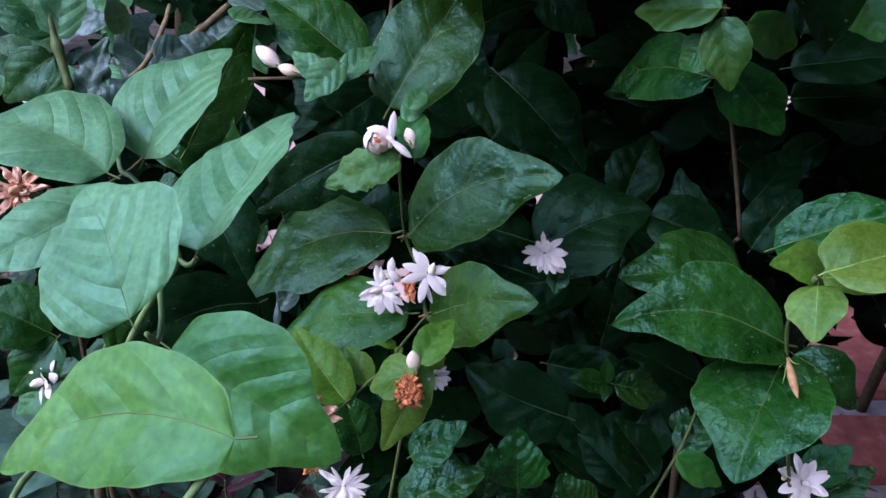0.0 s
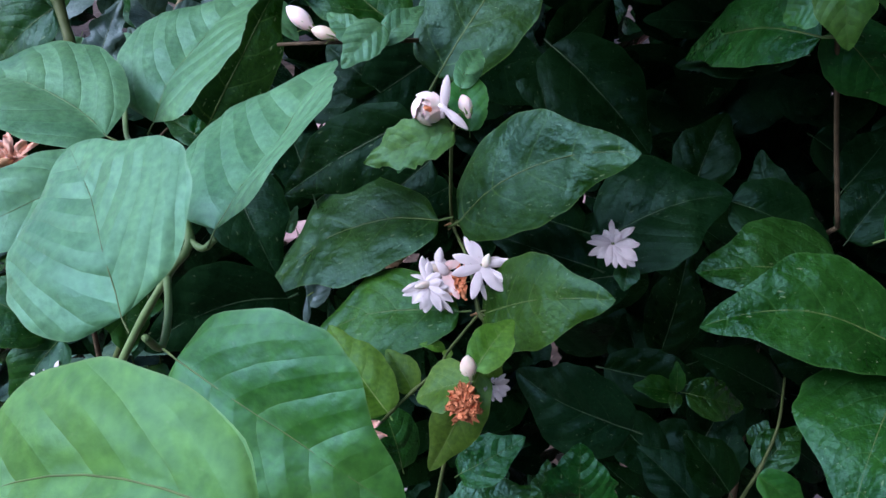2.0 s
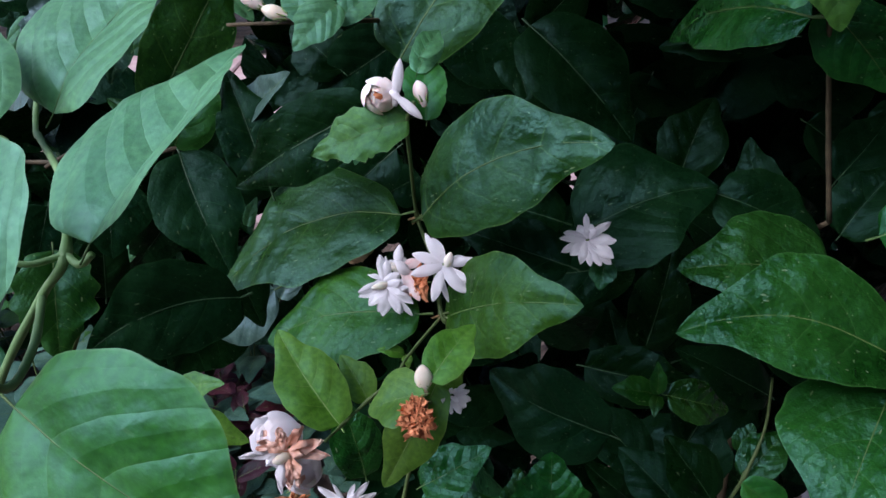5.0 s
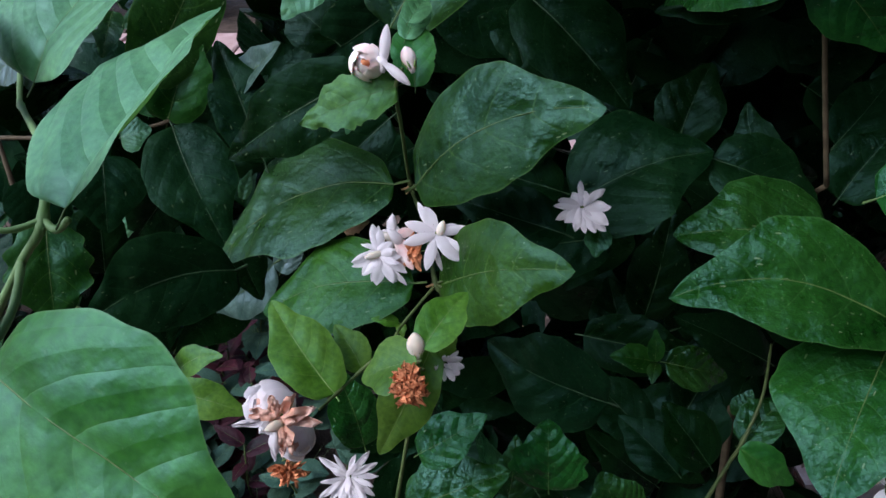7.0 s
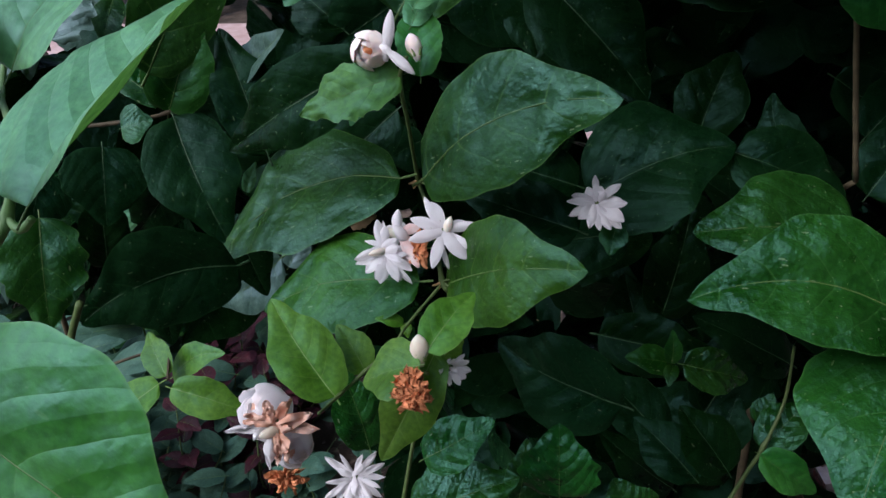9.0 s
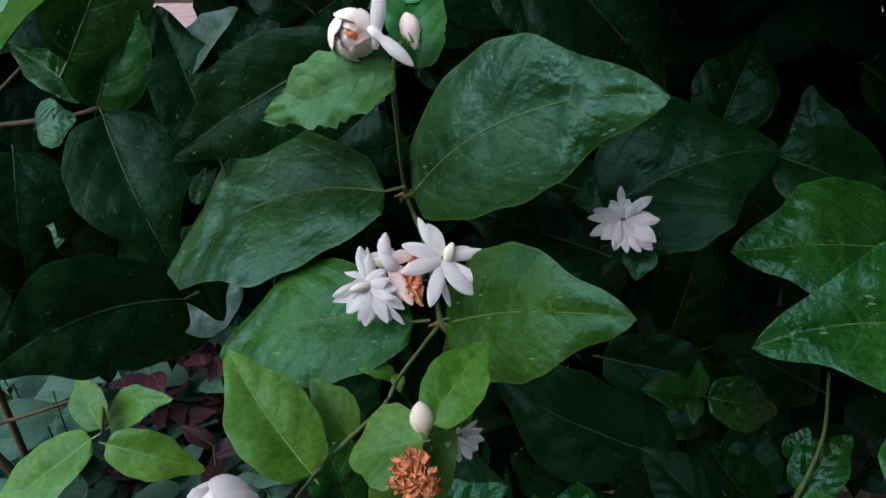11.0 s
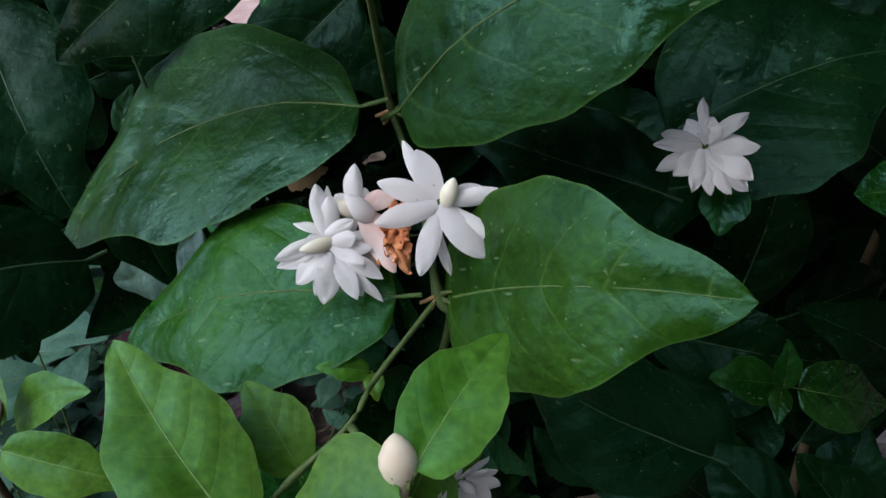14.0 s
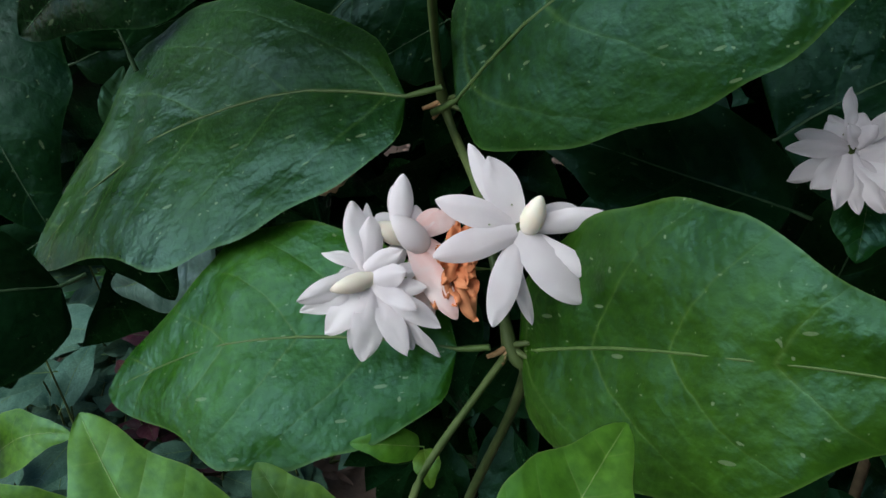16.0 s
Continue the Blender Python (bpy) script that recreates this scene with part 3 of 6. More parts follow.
leaf(jasmine, (-0.0647, 0.4208, 0.9833), (-0.0851, 0.4342, 0.9951), (-0.02, -0.68, 0.73), 0.0147, PALE)
leaf(jasmine, (-0.0562, 0.4228, 0.9916), (-0.0755, 0.4087, 0.9741), (0.06, -0.81, 0.59), 0.0196, PALE)
leaf(jasmine, (-0.0580, 0.4231, 0.9833), (-0.0373, 0.4399, 0.9969), (0.15, -0.73, 0.67), 0.0149, PALE)
leaf(jasmine, (-0.0180, 0.3673, 0.9767), (-0.0106, 0.3917, 0.9869), (0.16, -0.42, 0.89), 0.0117, PALE)
leaf(jasmine, (-0.0183, 0.3239, 0.7966), (0.0135, 0.3263, 0.8191), (-0.43, -0.60, 0.67), 0.0240, GLOSSY)
leaf(jasmine, (-0.0494, 0.3564, 0.7683), (-0.0633, 0.3696, 0.8110), (0.31, -0.88, 0.37), 0.0260, GLOSSY)
leaf(jasmine, (-0.0253, 0.3229, 0.7590), (0.0250, 0.3263, 0.7832), (-0.34, -0.51, 0.79), 0.0363, GLOSSY, quilt=0.016, ragged=1.0)
leaf(jasmine, (0.0438, 0.3318, 0.7644), (0.0429, 0.3431, 0.8013), (-0.15, -0.95, 0.29), 0.0365, GLOSSY, quilt=0.016, ragged=1.0, bend=-0.001)
leaf(jasmine, (0.0815, 0.3322, 0.7407), (0.0699, 0.3414, 0.7670), (0.20, -0.89, 0.40), 0.0316, GLOSSY)
leaf(jasmine, (0.0251, 0.3440, 0.7450), (0.0295, 0.3594, 0.7739), (-0.13, -0.87, 0.48), 0.0175, GLOSSY)
leaf(jasmine, (0.0793, 0.3828, 0.7745), (0.0153, 0.4244, 0.7840), (-0.50, -0.83, 0.25), 0.0572, SHADED, bend=0.031)
leaf(jasmine, (0.0698, 0.3981, 0.8736), (0.0663, 0.3879, 0.8633), (-0.22, -0.65, 0.72), 0.0131, MATURE)
leaf(jasmine, (0.1097, 0.4129, 0.7781), (0.0837, 0.4108, 0.7836), (0.22, -0.38, 0.90), 0.0182, MATURE, bend=0.015)
leaf(jasmine, (0.1141, 0.4074, 0.7818), (0.1519, 0.4125, 0.7671), (0.35, -0.65, 0.67), 0.0249, GLOSSY, bend=-0.009)
leaf(jasmine, (0.1071, 0.4036, 0.7855), (0.1065, 0.4092, 0.8038), (-0.11, -0.95, 0.29), 0.0090, MATURE, stalk=False, bend=-0.022)
leaf(jasmine, (0.1093, 0.4084, 0.7807), (0.1051, 0.3960, 0.7761), (-0.16, -0.30, 0.94), 0.0075, MATURE, stalk=False, bend=-0.008)
# Lower leaves whose shade is painted in by the darker material.
leaf(jasmine, (0.1878, 0.4430, 0.7522), (0.1278, 0.4496, 0.7826), (0.27, -0.68, 0.68), 0.0349, SHADED, quilt=0.012)
leaf(jasmine, (0.1083, 0.4813, 0.7348), (0.0989, 0.5137, 0.7689), (-0.09, -0.73, 0.67), 0.0386, SHADED)
leaf(jasmine, (0.1324, 0.3634, 0.7478), (0.1096, 0.3871, 0.7712), (0.22, -0.57, 0.79), 0.0326, SHADED, quilt=0.012, bend=0.019)
leaf(jasmine, (0.1548, 0.3823, 0.7454), (0.1814, 0.3978, 0.7657), (-0.31, -0.52, 0.80), 0.0240, GLOSSY)
leaf(jasmine, (0.1553, 0.3952, 0.7519), (0.1628, 0.4028, 0.7661), (-0.41, -0.70, 0.59), 0.0140, GLOSSY)
leaf(jasmine, (0.1495, 0.3715, 0.7525), (0.1779, 0.3622, 0.7360), (0.14, -0.74, 0.66), 0.0206, SOFT, fold=0.5, bend=-0.021)
# Leaves in the dark hollow, the hollow's shade being in their colour.
leaf(jasmine, (0.1372, 0.3968, 0.7280), (0.1494, 0.4157, 0.7545), (-0.32, -0.69, 0.64), 0.0263, SHADED)
leaf(jasmine, (0.1716, 0.4505, 0.8776), (0.1583, 0.4783, 0.9069), (-0.44, -0.74, 0.50), 0.0239, SHADED, bend=0.111)
leaf(jasmine, (0.1291, 0.4978, 0.8731), (0.1492, 0.5204, 0.9157), (-0.27, -0.79, 0.55), 0.0404, SHADED, quilt=0.012)
leaf(jasmine, (0.0398, 0.5574, 0.9496), (0.1009, 0.5078, 0.8920), (-0.05, -0.78, 0.62), 0.0596, SHADED)
leaf(jasmine, (0.1486, 0.5685, 0.9614), (0.1006, 0.5694, 0.9632), (0.01, -0.78, 0.62), 0.0277, SHADED)
leaf(jasmine, (0.1925, 0.4229, 0.8755), (0.2222, 0.4374, 0.9091), (-0.38, -0.67, 0.63), 0.0328, SHADED)
leaf(jasmine, (0.2060, 0.4668, 0.8864), (0.2420, 0.4933, 0.9185), (-0.23, -0.61, 0.76), 0.0309, SHADED)
leaf(jasmine, (0.1279, 0.4291, 0.8960), (0.1787, 0.4147, 0.8779), (0.03, -0.75, 0.67), 0.0412, SHADED, quilt=0.012)
stem(jasmine, [(-0.0336, 0.3410, 0.7393), (-0.0213, 0.3561, 0.8036), (-0.0071, 0.3531, 0.8605), (-0.0093, 0.3544, 0.8718), (-0.0147, 0.3808, 0.8857), (-0.0226, 0.4055, 0.8938), (-0.0228, 0.3815, 0.9319), (-0.0212, 0.3502, 0.9623), (-0.0182, 0.3500, 0.9711)], 0.00105, 0.00085, GREEN_STEM, [(-0.0093, 0.3544, 0.8718), (-0.0226, 0.4055, 0.8938)])
stem(jasmine, [(-0.0088, 0.3540, 0.8712), (-0.0229, 0.3353, 0.8628), (-0.0274, 0.3246, 0.8606), (-0.0388, 0.3162, 0.8538), (-0.0474, 0.3053, 0.8512), (-0.0516, 0.2894, 0.8569)], 0.0007, 0.0006, GREEN_STEM, [(-0.0388, 0.3162, 0.8538), (-0.0474, 0.3053, 0.8512)])
stem(jasmine, [(-0.0274, 0.3244, 0.8601), (-0.0173, 0.3047, 0.8679), (-0.0112, 0.2966, 0.8706)], 0.001, 0.0007, GREEN_STEM)
stem(jasmine, [(-0.1117, 0.4353, 0.9793), (-0.0841, 0.4273, 0.9821), (-0.0580, 0.4233, 0.9836), (-0.0286, 0.4576, 0.9765)], 0.0009, 0.0012, BROWN_STEM)
stem(jasmine, [(0.1331, 0.3649, 0.7128), (0.1468, 0.3740, 0.7388), (0.1542, 0.3799, 0.7499), (0.1660, 0.3949, 0.7691), (0.1781, 0.4248, 0.7807)], 0.0012, 0.0008, GREEN_STEM, [(0.1542, 0.3799, 0.7499)])
stem(jasmine, [(-0.0326, 0.4806, 1.0018), (-0.0294, 0.5013, 1.0318)], 0.0014, 0.0012, BROWN_STEM)
stem(jasmine, [(-0.013, 0.404, 0.0), (0.007, 0.434, 0.3), (-0.023, 0.371, 0.55), (-0.0336, 0.3410, 0.7393)], 0.006, 0.0012, BROWN_STEM)
stem(jasmine, [(-0.013, 0.404, 0.02), (0.037, 0.454, 0.3), (0.1331, 0.3649, 0.7128)], 0.004, 0.0012, BROWN_STEM)
posed_flower(jasmine, (-0.0081, 0.3573, 0.8953), (0.9987, 0.0412, -0.0300), (-0.0018, 0.6155, 0.7881), [
    (-3.3, 1.9, -8.0, 14.2, 3.8, -2.2), (-0.3, 1.4, -5.2, 11.5, 6.3, 0.6), (-1.4, 0.9, -13.6, 4.5, 5.3, 0.5), (-0.7, -0.7, -14.0, -4.8, 5.7, 2.2),
    (2.4, 1.6, 9.4, 3.3, 4.2, 0.6), (2.4, 0.3, 14.0, 2.4, 4.7, 3.0), (2.8, -2.4, 13.2, -9.4, 4.7, 2.0), (0.0, -0.9, 10.2, -11.9, 8.0, 2.4),
    (-0.7, -3.3, -4.6, -15.9, 5.5, 0.9), (-1.4, -8.1, 2.5, -16.1, 2.8, -2.6),
], [(1.2, -0.9, 3.1, 5.0, 4.7, 5.2)], label='open white double jasmine blossom', seed=3)
posed_flower(jasmine, (-0.0329, 0.3548, 0.8864), (0.9987, 0.0412, -0.0300), (-0.0018, 0.6155, 0.7881), [
    (-0.7, 1.2, -12.3, -3.9, 5.0, 1.6), (-1.0, -2.3, -11.9, -5.7, 3.8, 0.4), (-0.7, -1.8, -7.6, -9.1, 5.8, 1.2), (-0.7, -3.8, -3.6, -11.9, 3.2, -0.6),
    (0.0, -3.3, -1.0, -13.7, 6.0, 1.8), (0.6, -2.3, 6.0, -12.9, 4.6, 1.6), (2.6, -4.3, 7.2, -11.9, 5.0, -0.6), (5.3, -6.3, 11.4, -13.5, 3.2, -1.2),
    (2.8, -3.3, 11.8, -8.0, 4.2, 0.8), (0.0, -0.8, 7.6, -5.2, 3.8, 3.2), (3.3, -2.3, 9.4, -1.4, 3.4, 1.4), (-0.2, -0.8, 6.0, 1.4, 5.0, 3.4),
    (-1.7, 3.0, 5.5, 4.8, 3.6, 3.0), (-1.2, 3.0, -8.4, 4.4, 2.8, 0.2), (-1.4, 2.4, -3.5, 13.1, 5.0, 1.2), (-1.0, 4.7, -1.0, 12.9, 2.6, -0.8),
    (-0.7, 3.0, 0.2, 10.7, 4.6, 1.4), (2.8, -0.8, 8.3, 2.2, 4.0, -1.5), (-2.2, 2.2, -6.2, -0.8, 4.0, -1.4),
], [(1.0, 0.4, -6.6, -1.8, 3.9, 3.8)], label='open white double jasmine blossom', seed=5, crumple=0.06)
posed_flower(jasmine, (-0.0277, 0.3612, 0.8904), (0.9987, 0.0412, -0.0300), (-0.0018, 0.6155, 0.7881), [
    (-1.4, 1.5, 0.0, 10.9, 4.6, 1.2), (-1.0, 2.0, -1.8, 8.9, 3.6, 0.2), (0.9, -0.5, 2.2, 5.6, 4.8, -0.8), (2.6, 0.5, 6.2, 4.8, 3.6, 0.4, FADED),
    (3.4, 0.8, 10.1, 4.6, 4.2, 1.2, FADED), (2.6, -2.0, 9.1, -13.9, 5.4, 2.6, FADED), (2.6, -6.0, 5.0, -14.1, 3.8, -0.4, FADED), (3.4, 0.5, 7.4, -3.6, 3.6, 1.4, FADED),
    (-1.6, 1.0, -4.8, 4.0, 4.6, -0.6), (-0.4, -2.0, -2.6, -5.0, 4.0, -0.5),
], [(4.0, -2.2, -1.8, 3.6, 5.8, 4.0, PETAL), (0.6, -0.4, -5.2, 2.2, 4.6, 3.2, IVORY)], label='fading jasmine blossom with pinkish outer petals', seed=8)
posed_flower(jasmine, (-0.0181, 0.3579, 0.8862), (0.9987, 0.0412, -0.0300), (-0.0018, 0.6155, 0.7881), [
    (-0.7, 2.5, 2.6, 8.3, 3.2, 2.1), (-1.2, 2.5, -0.6, 8.1, 3.0, 1.6), (-0.4, 1.3, 3.0, 2.9, 3.4, 2.8), (-0.2, -0.3, 2.8, -1.1, 4.2, 2.2),
    (-0.7, -1.5, 2.6, -4.7, 4.0, 1.8), (-0.7, -1.5, 3.4, -8.7, 4.2, 1.0), (-1.2, -1.5, -0.6, -6.1, 3.8, 2.8), (-1.7, -0.5, -4.6, -6.5, 3.8, 1.6),
    (-1.2, 0.7, -4.0, 3.5, 3.8, 1.8), (-0.6, 0.5, 1.4, 4.9, 2.7, 3.6), (-1.2, -0.3, 1.4, -3.1, 3.0, 3.8), (-1.7, -1.0, -2.2, -4.9, 3.2, 2.8),
    (0.0, 0.9, 2.4, 0.9, 3.0, 3.4), (-1.4, 1.3, -2.6, -2.5, 2.7, 3.6),
], [], material=RUST, label='withered rust-brown jasmine blossom', seed=12, thick=0.0006, crumple=0.24)
posed_flower(jasmine, (0.0588, 0.3900, 0.8900), (0.9999, 0.0017, -0.0131), (0.0099, 0.5614, 0.8275), [
    (-0.9, 2.4, -0.8, 12.4, 3.6, -0.5), (0.9, 2.4, 10.5, 8.3, 4.5, 0.6), (2.8, 0.6, 11.6, 1.1, 6.8, -0.6), (1.9, -0.4, 13.0, -0.2, 4.5, 1.6),
    (0.9, -0.8, 10.1, -3.4, 4.1, -0.8), (1.5, -1.9, 12.0, -8.3, 6.4, 0.6), (0.9, -2.3, 10.9, -11.3, 5.6, -0.6), (0.0, -1.3, 5.6, -12.2, 5.1, 1.4),
    (-0.8, -1.3, 0.9, -12.4, 4.1, 0.5), (-1.5, -1.3, -3.8, -11.5, 4.7, 1.6), (-1.9, -0.8, -8.3, -7.5, 5.6, 0.8), (-2.3, -0.4, -12.4, -6.0, 4.5, -0.2),
    (-1.9, 0.6, -13.5, 0.4, 4.1, 1.3), (-2.3, 1.5, -11.6, 3.4, 4.5, 0.4), (-1.9, 1.9, -5.3, 5.6, 4.5, -0.6), (-0.9, 2.4, -4.5, 7.1, 4.1, -1.0),
    (0.0, 2.4, 1.9, 7.5, 4.9, -0.6), (0.0, 1.5, -2.6, 4.9, 3.8, 3.0), (0.4, 1.1, 3.0, 4.9, 4.1, 2.8),
], [], label='open white double jasmine blossom', seed=14, crumple=0.09)
posed_flower(jasmine, (-0.0702, 0.3967, 0.7002), (0.9988, 0.0392, -0.0302), (0.0049, 0.5280, 0.8492), [
    (-0.7, 2.4, -17.3, 12.5, 5.0, 0.5), (-0.7, 3.5, -8.3, 13.8, 3.0, -0.5), (1.4, 3.5, 4.8, 13.8, 4.1, 0.2), (2.1, 3.5, 13.8, 15.6, 4.7, 1.0),
    (3.5, 2.8, 18.3, 9.0, 4.7, 0.4), (4.2, 1.4, 19.0, 0.7, 4.4, -0.5), (3.5, 0.0, 15.9, -5.2, 3.8, 1.5), (2.8, -1.4, 13.2, -15.9, 5.3, 1.2),
    (1.4, -2.1, 8.0, -19.4, 5.0, 2.0), (0.0, -2.8, 2.1, -21.5, 5.9, 0.5), (-1.4, -2.8, -4.2, -17.3, 5.9, 1.4), (-2.8, -1.4, -17.3, -12.5, 4.7, 1.8),
    (-2.8, 0.0, -16.6, -3.5, 3.8, 0.4), (-1.4, -1.4, -10.4, -15.2, 4.4, -0.6), (4.2, -1.4, 16.6, -11.8, 4.7, -1.0), (-2.1, 1.4, -10.4, 5.5, 5.3, 2.5),
    (0.7, 1.4, 0.7, -9.7, 4.7, 3.2), (-0.7, 1.7, 5.5, 9.0, 4.4, 2.8),
], [], label='open white double jasmine blossom', seed=17, crumple=0.10)
posed_flower(jasmine, (-0.0588, 0.2651, 0.8758), (0.9980, 0.0548, -0.0328), (-0.0019, 0.5387, 0.8425), [
    (-0.9, -0.9, -16.7, -2.2, 3.1, -0.4, PETAL), (-0.9, -1.7, -6.8, -5.1, 5.8, 2.0, PETAL), (-1.7, -2.6, -1.4, -14.2, 4.4, 0.8, PETAL), (-1.7, 0.9, -9.9, 3.4, 4.4, 1.0),
    (-1.7, 1.2, -10.6, 0.5, 3.4, 0.2), (-1.2, 1.7, -3.4, 7.7, 4.1, 2.8), (-0.3, 2.2, -1.7, 6.8, 3.1, 3.4), (0.9, 1.2, 5.1, 8.5, 3.8, 2.6),
    (1.7, 0.5, 11.6, 3.4, 5.1, 1.6), (1.7, -0.9, 13.7, -1.7, 4.4, 0.4), (0.3, -2.6, 4.3, -8.5, 4.4, 3.0), (-0.3, -2.6, 0.9, -12.8, 3.4, 2.0),
    (-0.9, -2.6, 1.7, -11.1, 3.1, 3.2), (0.0, -2.6, 4.3, -12.5, 3.1, 0.6), (-0.3, 0.0, 6.0, -0.9, 3.1, 4.0), (-1.7, 0.0, -6.8, 2.2, 3.4, 3.2),
], [(1.0, -1.5, -4.8, -3.6, 4.4, 4.6, CREAM)], material=SALMON, label='swollen jasmine flower head with withering salmon petals', seed=27, thick=0.0006, crumple=0.34, sepal_count=0)
flower(jasmine, (-0.0044, 0.3078, 0.8642), (0.6199, -0.7515, 0.2259), 0.0074, seed=19, core=PETAL, core_size=0.4, rings=((7, 1.0, 50), (5, 0.8, 30)), label='open white double jasmine blossom')
flower(jasmine, (-0.0152, 0.2846, 0.8740), (-0.0629, -0.9009, 0.4294), 0.0066, seed=21, rings=((13, 0.95, 76), (12, 0.85, 52), (10, 0.8, 30), (5, 0.7, 10)), petal=RUST, core=RUST, crumple=0.6, slim=0.44, core_size=0.4, curl=0.5, label='withered rust-brown jasmine blossom')
bud(jasmine, (-0.0137, 0.2983, 0.8755), (-0.0147, 0.3028, 0.8839), 0.0071, CREAM, label='closed cream jasmine bud')
wrapped_head(jasmine, (-0.0314, 0.3519, 0.9728), (-0.1141, -0.9604, 0.2541), 0.0068, seed=4, outer=BLUSH, label='half-closed blushed jasmine flower with a rusty heart')
bud(jasmine, (-0.0249, 0.3476, 0.9737), (-0.0233, 0.3543, 0.9863), 0.0042, PETAL, calyx=0, label='long white petal standing up')
bud(jasmine, (-0.0243, 0.3460, 0.9742), (-0.0147, 0.3421, 0.9669), 0.0037, PETAL, calyx=0, label='long white petal hanging down')
bud(jasmine, (-0.0150, 0.3521, 0.9704), (-0.0174, 0.3558, 0.9774), 0.0059, BLUSH, label='closed blushed jasmine bud')
wrapped_head(jasmine, (-0.0650, 0.2746, 0.8726), (-0.35, -0.50, 0.79), 0.0082, seed=6, inner=PETAL, heart=SALMON, label='swollen white jasmine flower head')
wrapped_head(jasmine, (-0.0561, 0.2688, 0.8626), (0.15, -0.85, 0.30), 0.0072, seed=7, inner=PETAL, heart=SALMON, label='swollen white jasmine flower head')
flower(jasmine, (-0.0637, 0.2786, 0.8367), (0.0330, -0.9994, -0.0102), 0.0066, seed=29, rings=((11, 1.0, 66), (9, 0.8, 34)), petal=RUST, core=RUST, crumple=0.4, slim=0.24, core_size=0.4, label='withered rust-brown jasmine blossom')
bud(jasmine, (-0.0919, 0.4256, 0.9896), (-0.1042, 0.4305, 0.9990), 0.0088, BLUSH, label='plump closed jasmine bud')
bud(jasmine, (-0.0804, 0.4222, 0.9861), (-0.0917, 0.4240, 0.9894), 0.0069, CREAM, label='small cream jasmine bud')


# ---- jasmine at the edge, near the walker ----
near_jasmine = plant_root("jasmine_shrub", (-0.242, 0.250, 0.0), "tall jasmine shoot, soft green leaves paled in colour as sky sheen")
leaf(near_jasmine, (-0.0750, 0.2071, 0.9894), (-0.0527, 0.2587, 1.0161), (-0.50, -0.22, 0.84), 0.0505, PALE, fold=0.5, arch=0.03, quilt=0.014, bend=-0.037)
leaf(near_jasmine, (-0.0820, 0.1687, 0.9896), (-0.1048, 0.2061, 1.0105), (-0.33, -0.61, 0.73), 0.0473, PALE, fold=0.25, quilt=0.014, bend=-0.062)
leaf(near_jasmine, (-0.0722, 0.1671, 0.9809), (-0.0255, 0.1451, 0.9631), (-0.13, -0.78, 0.62), 0.0395, SOFT, fold=0.25, quilt=0.014, bend=0.009)
leaf(near_jasmine, (-0.0345, 0.0974, 1.0126), (-0.0835, 0.1082, 0.9952), (-0.38, -0.60, 0.70), 0.0249, FRESH, fold=0.25, quilt=0.014, bend=-0.127)
leaf(near_jasmine, (-0.1056, 0.2303, 0.9963), (-0.1496, 0.2029, 0.9806), (0.05, -0.56, 0.83), 0.0249, PALE, quilt=0.014)
leaf(near_jasmine, (-0.1190, 0.2524, 0.9964), (-0.1875, 0.2810, 1.0013), (-0.05, -0.28, 0.96), 0.0452, PALE, quilt=0.014, bend=-0.124)
leaf(near_jasmine, (-0.1134, 0.2735, 0.9934), (-0.0859, 0.3140, 1.0253), (-0.30, -0.45, 0.84), 0.0498, PALE, fold=0.4, quilt=0.014, bend=0.076)
stem(near_jasmine, [(-0.1160, 0.2010, 0.9300), (-0.1010, 0.2050, 0.9580), (-0.0900, 0.2095, 0.9750), (-0.0839, 0.2124, 0.9840), (-0.0990, 0.2440, 0.9860), (-0.1200, 0.2750, 0.9850), (-0.1347, 0.2984, 0.9800), (-0.1420, 0.3200, 0.9900)], 0.0011, 0.0009, PALE_STEM, [(-0.0839, 0.2124, 0.9840), (-0.1250, 0.2840, 0.9840)])
stem(near_jasmine, [(-0.0839, 0.2122, 0.9838), (-0.0795, 0.2090, 0.9832), (-0.0760, 0.2085, 0.9860)], 0.0009, 0.0008, PALE_STEM)
stem(near_jasmine, [(-0.0839, 0.2122, 0.9838), (-0.0890, 0.2080, 0.9838), (-0.0945, 0.2070, 0.9850)], 0.0008, 0.0006, PALE_STEM)
stem(near_jasmine, [(-0.0900, 0.2095, 0.9750), (-0.0850, 0.1950, 0.9730), (-0.0800, 0.1780, 0.9760), (-0.0790, 0.1700, 0.9840)], 0.0010, 0.0008, PALE_STEM)
stem(near_jasmine, [(-0.1160, 0.2010, 0.9300), (-0.1150, 0.1500, 0.9450), (-0.0650, 0.0850, 0.9800), (-0.0365, 0.0960, 1.0105)], 0.0011, 0.0008, PALE_STEM)
stem(near_jasmine, [(-0.242, 0.250, 0.0), (-0.222, 0.230, 0.4), (-0.1160, 0.2010, 0.9300)], 0.006, 0.0015, BROWN_STEM)
flower(near_jasmine, (-0.1799, 0.3017, 0.9678), (-0.1041, -0.8244, 0.5563), 0.0121, seed=33, rings=((11, 1.0, 66), (9, 0.75, 38)), petal=SALMON, core=TAN, crumple=0.22, slim=0.26, label='withered tan jasmine blossom')
flower(near_jasmine, (-0.2162, 0.3373, 0.8397), (-0.5270, -0.6951, 0.4890), 0.0111, seed=35, label='open white double jasmine blossom')


# ---- jasmine on the far side, beside the paving ----
side_jasmine = plant_root("jasmine_shrub", (0.210, 0.404, 0.0), "leafy jasmine shrub with bright green new tips")
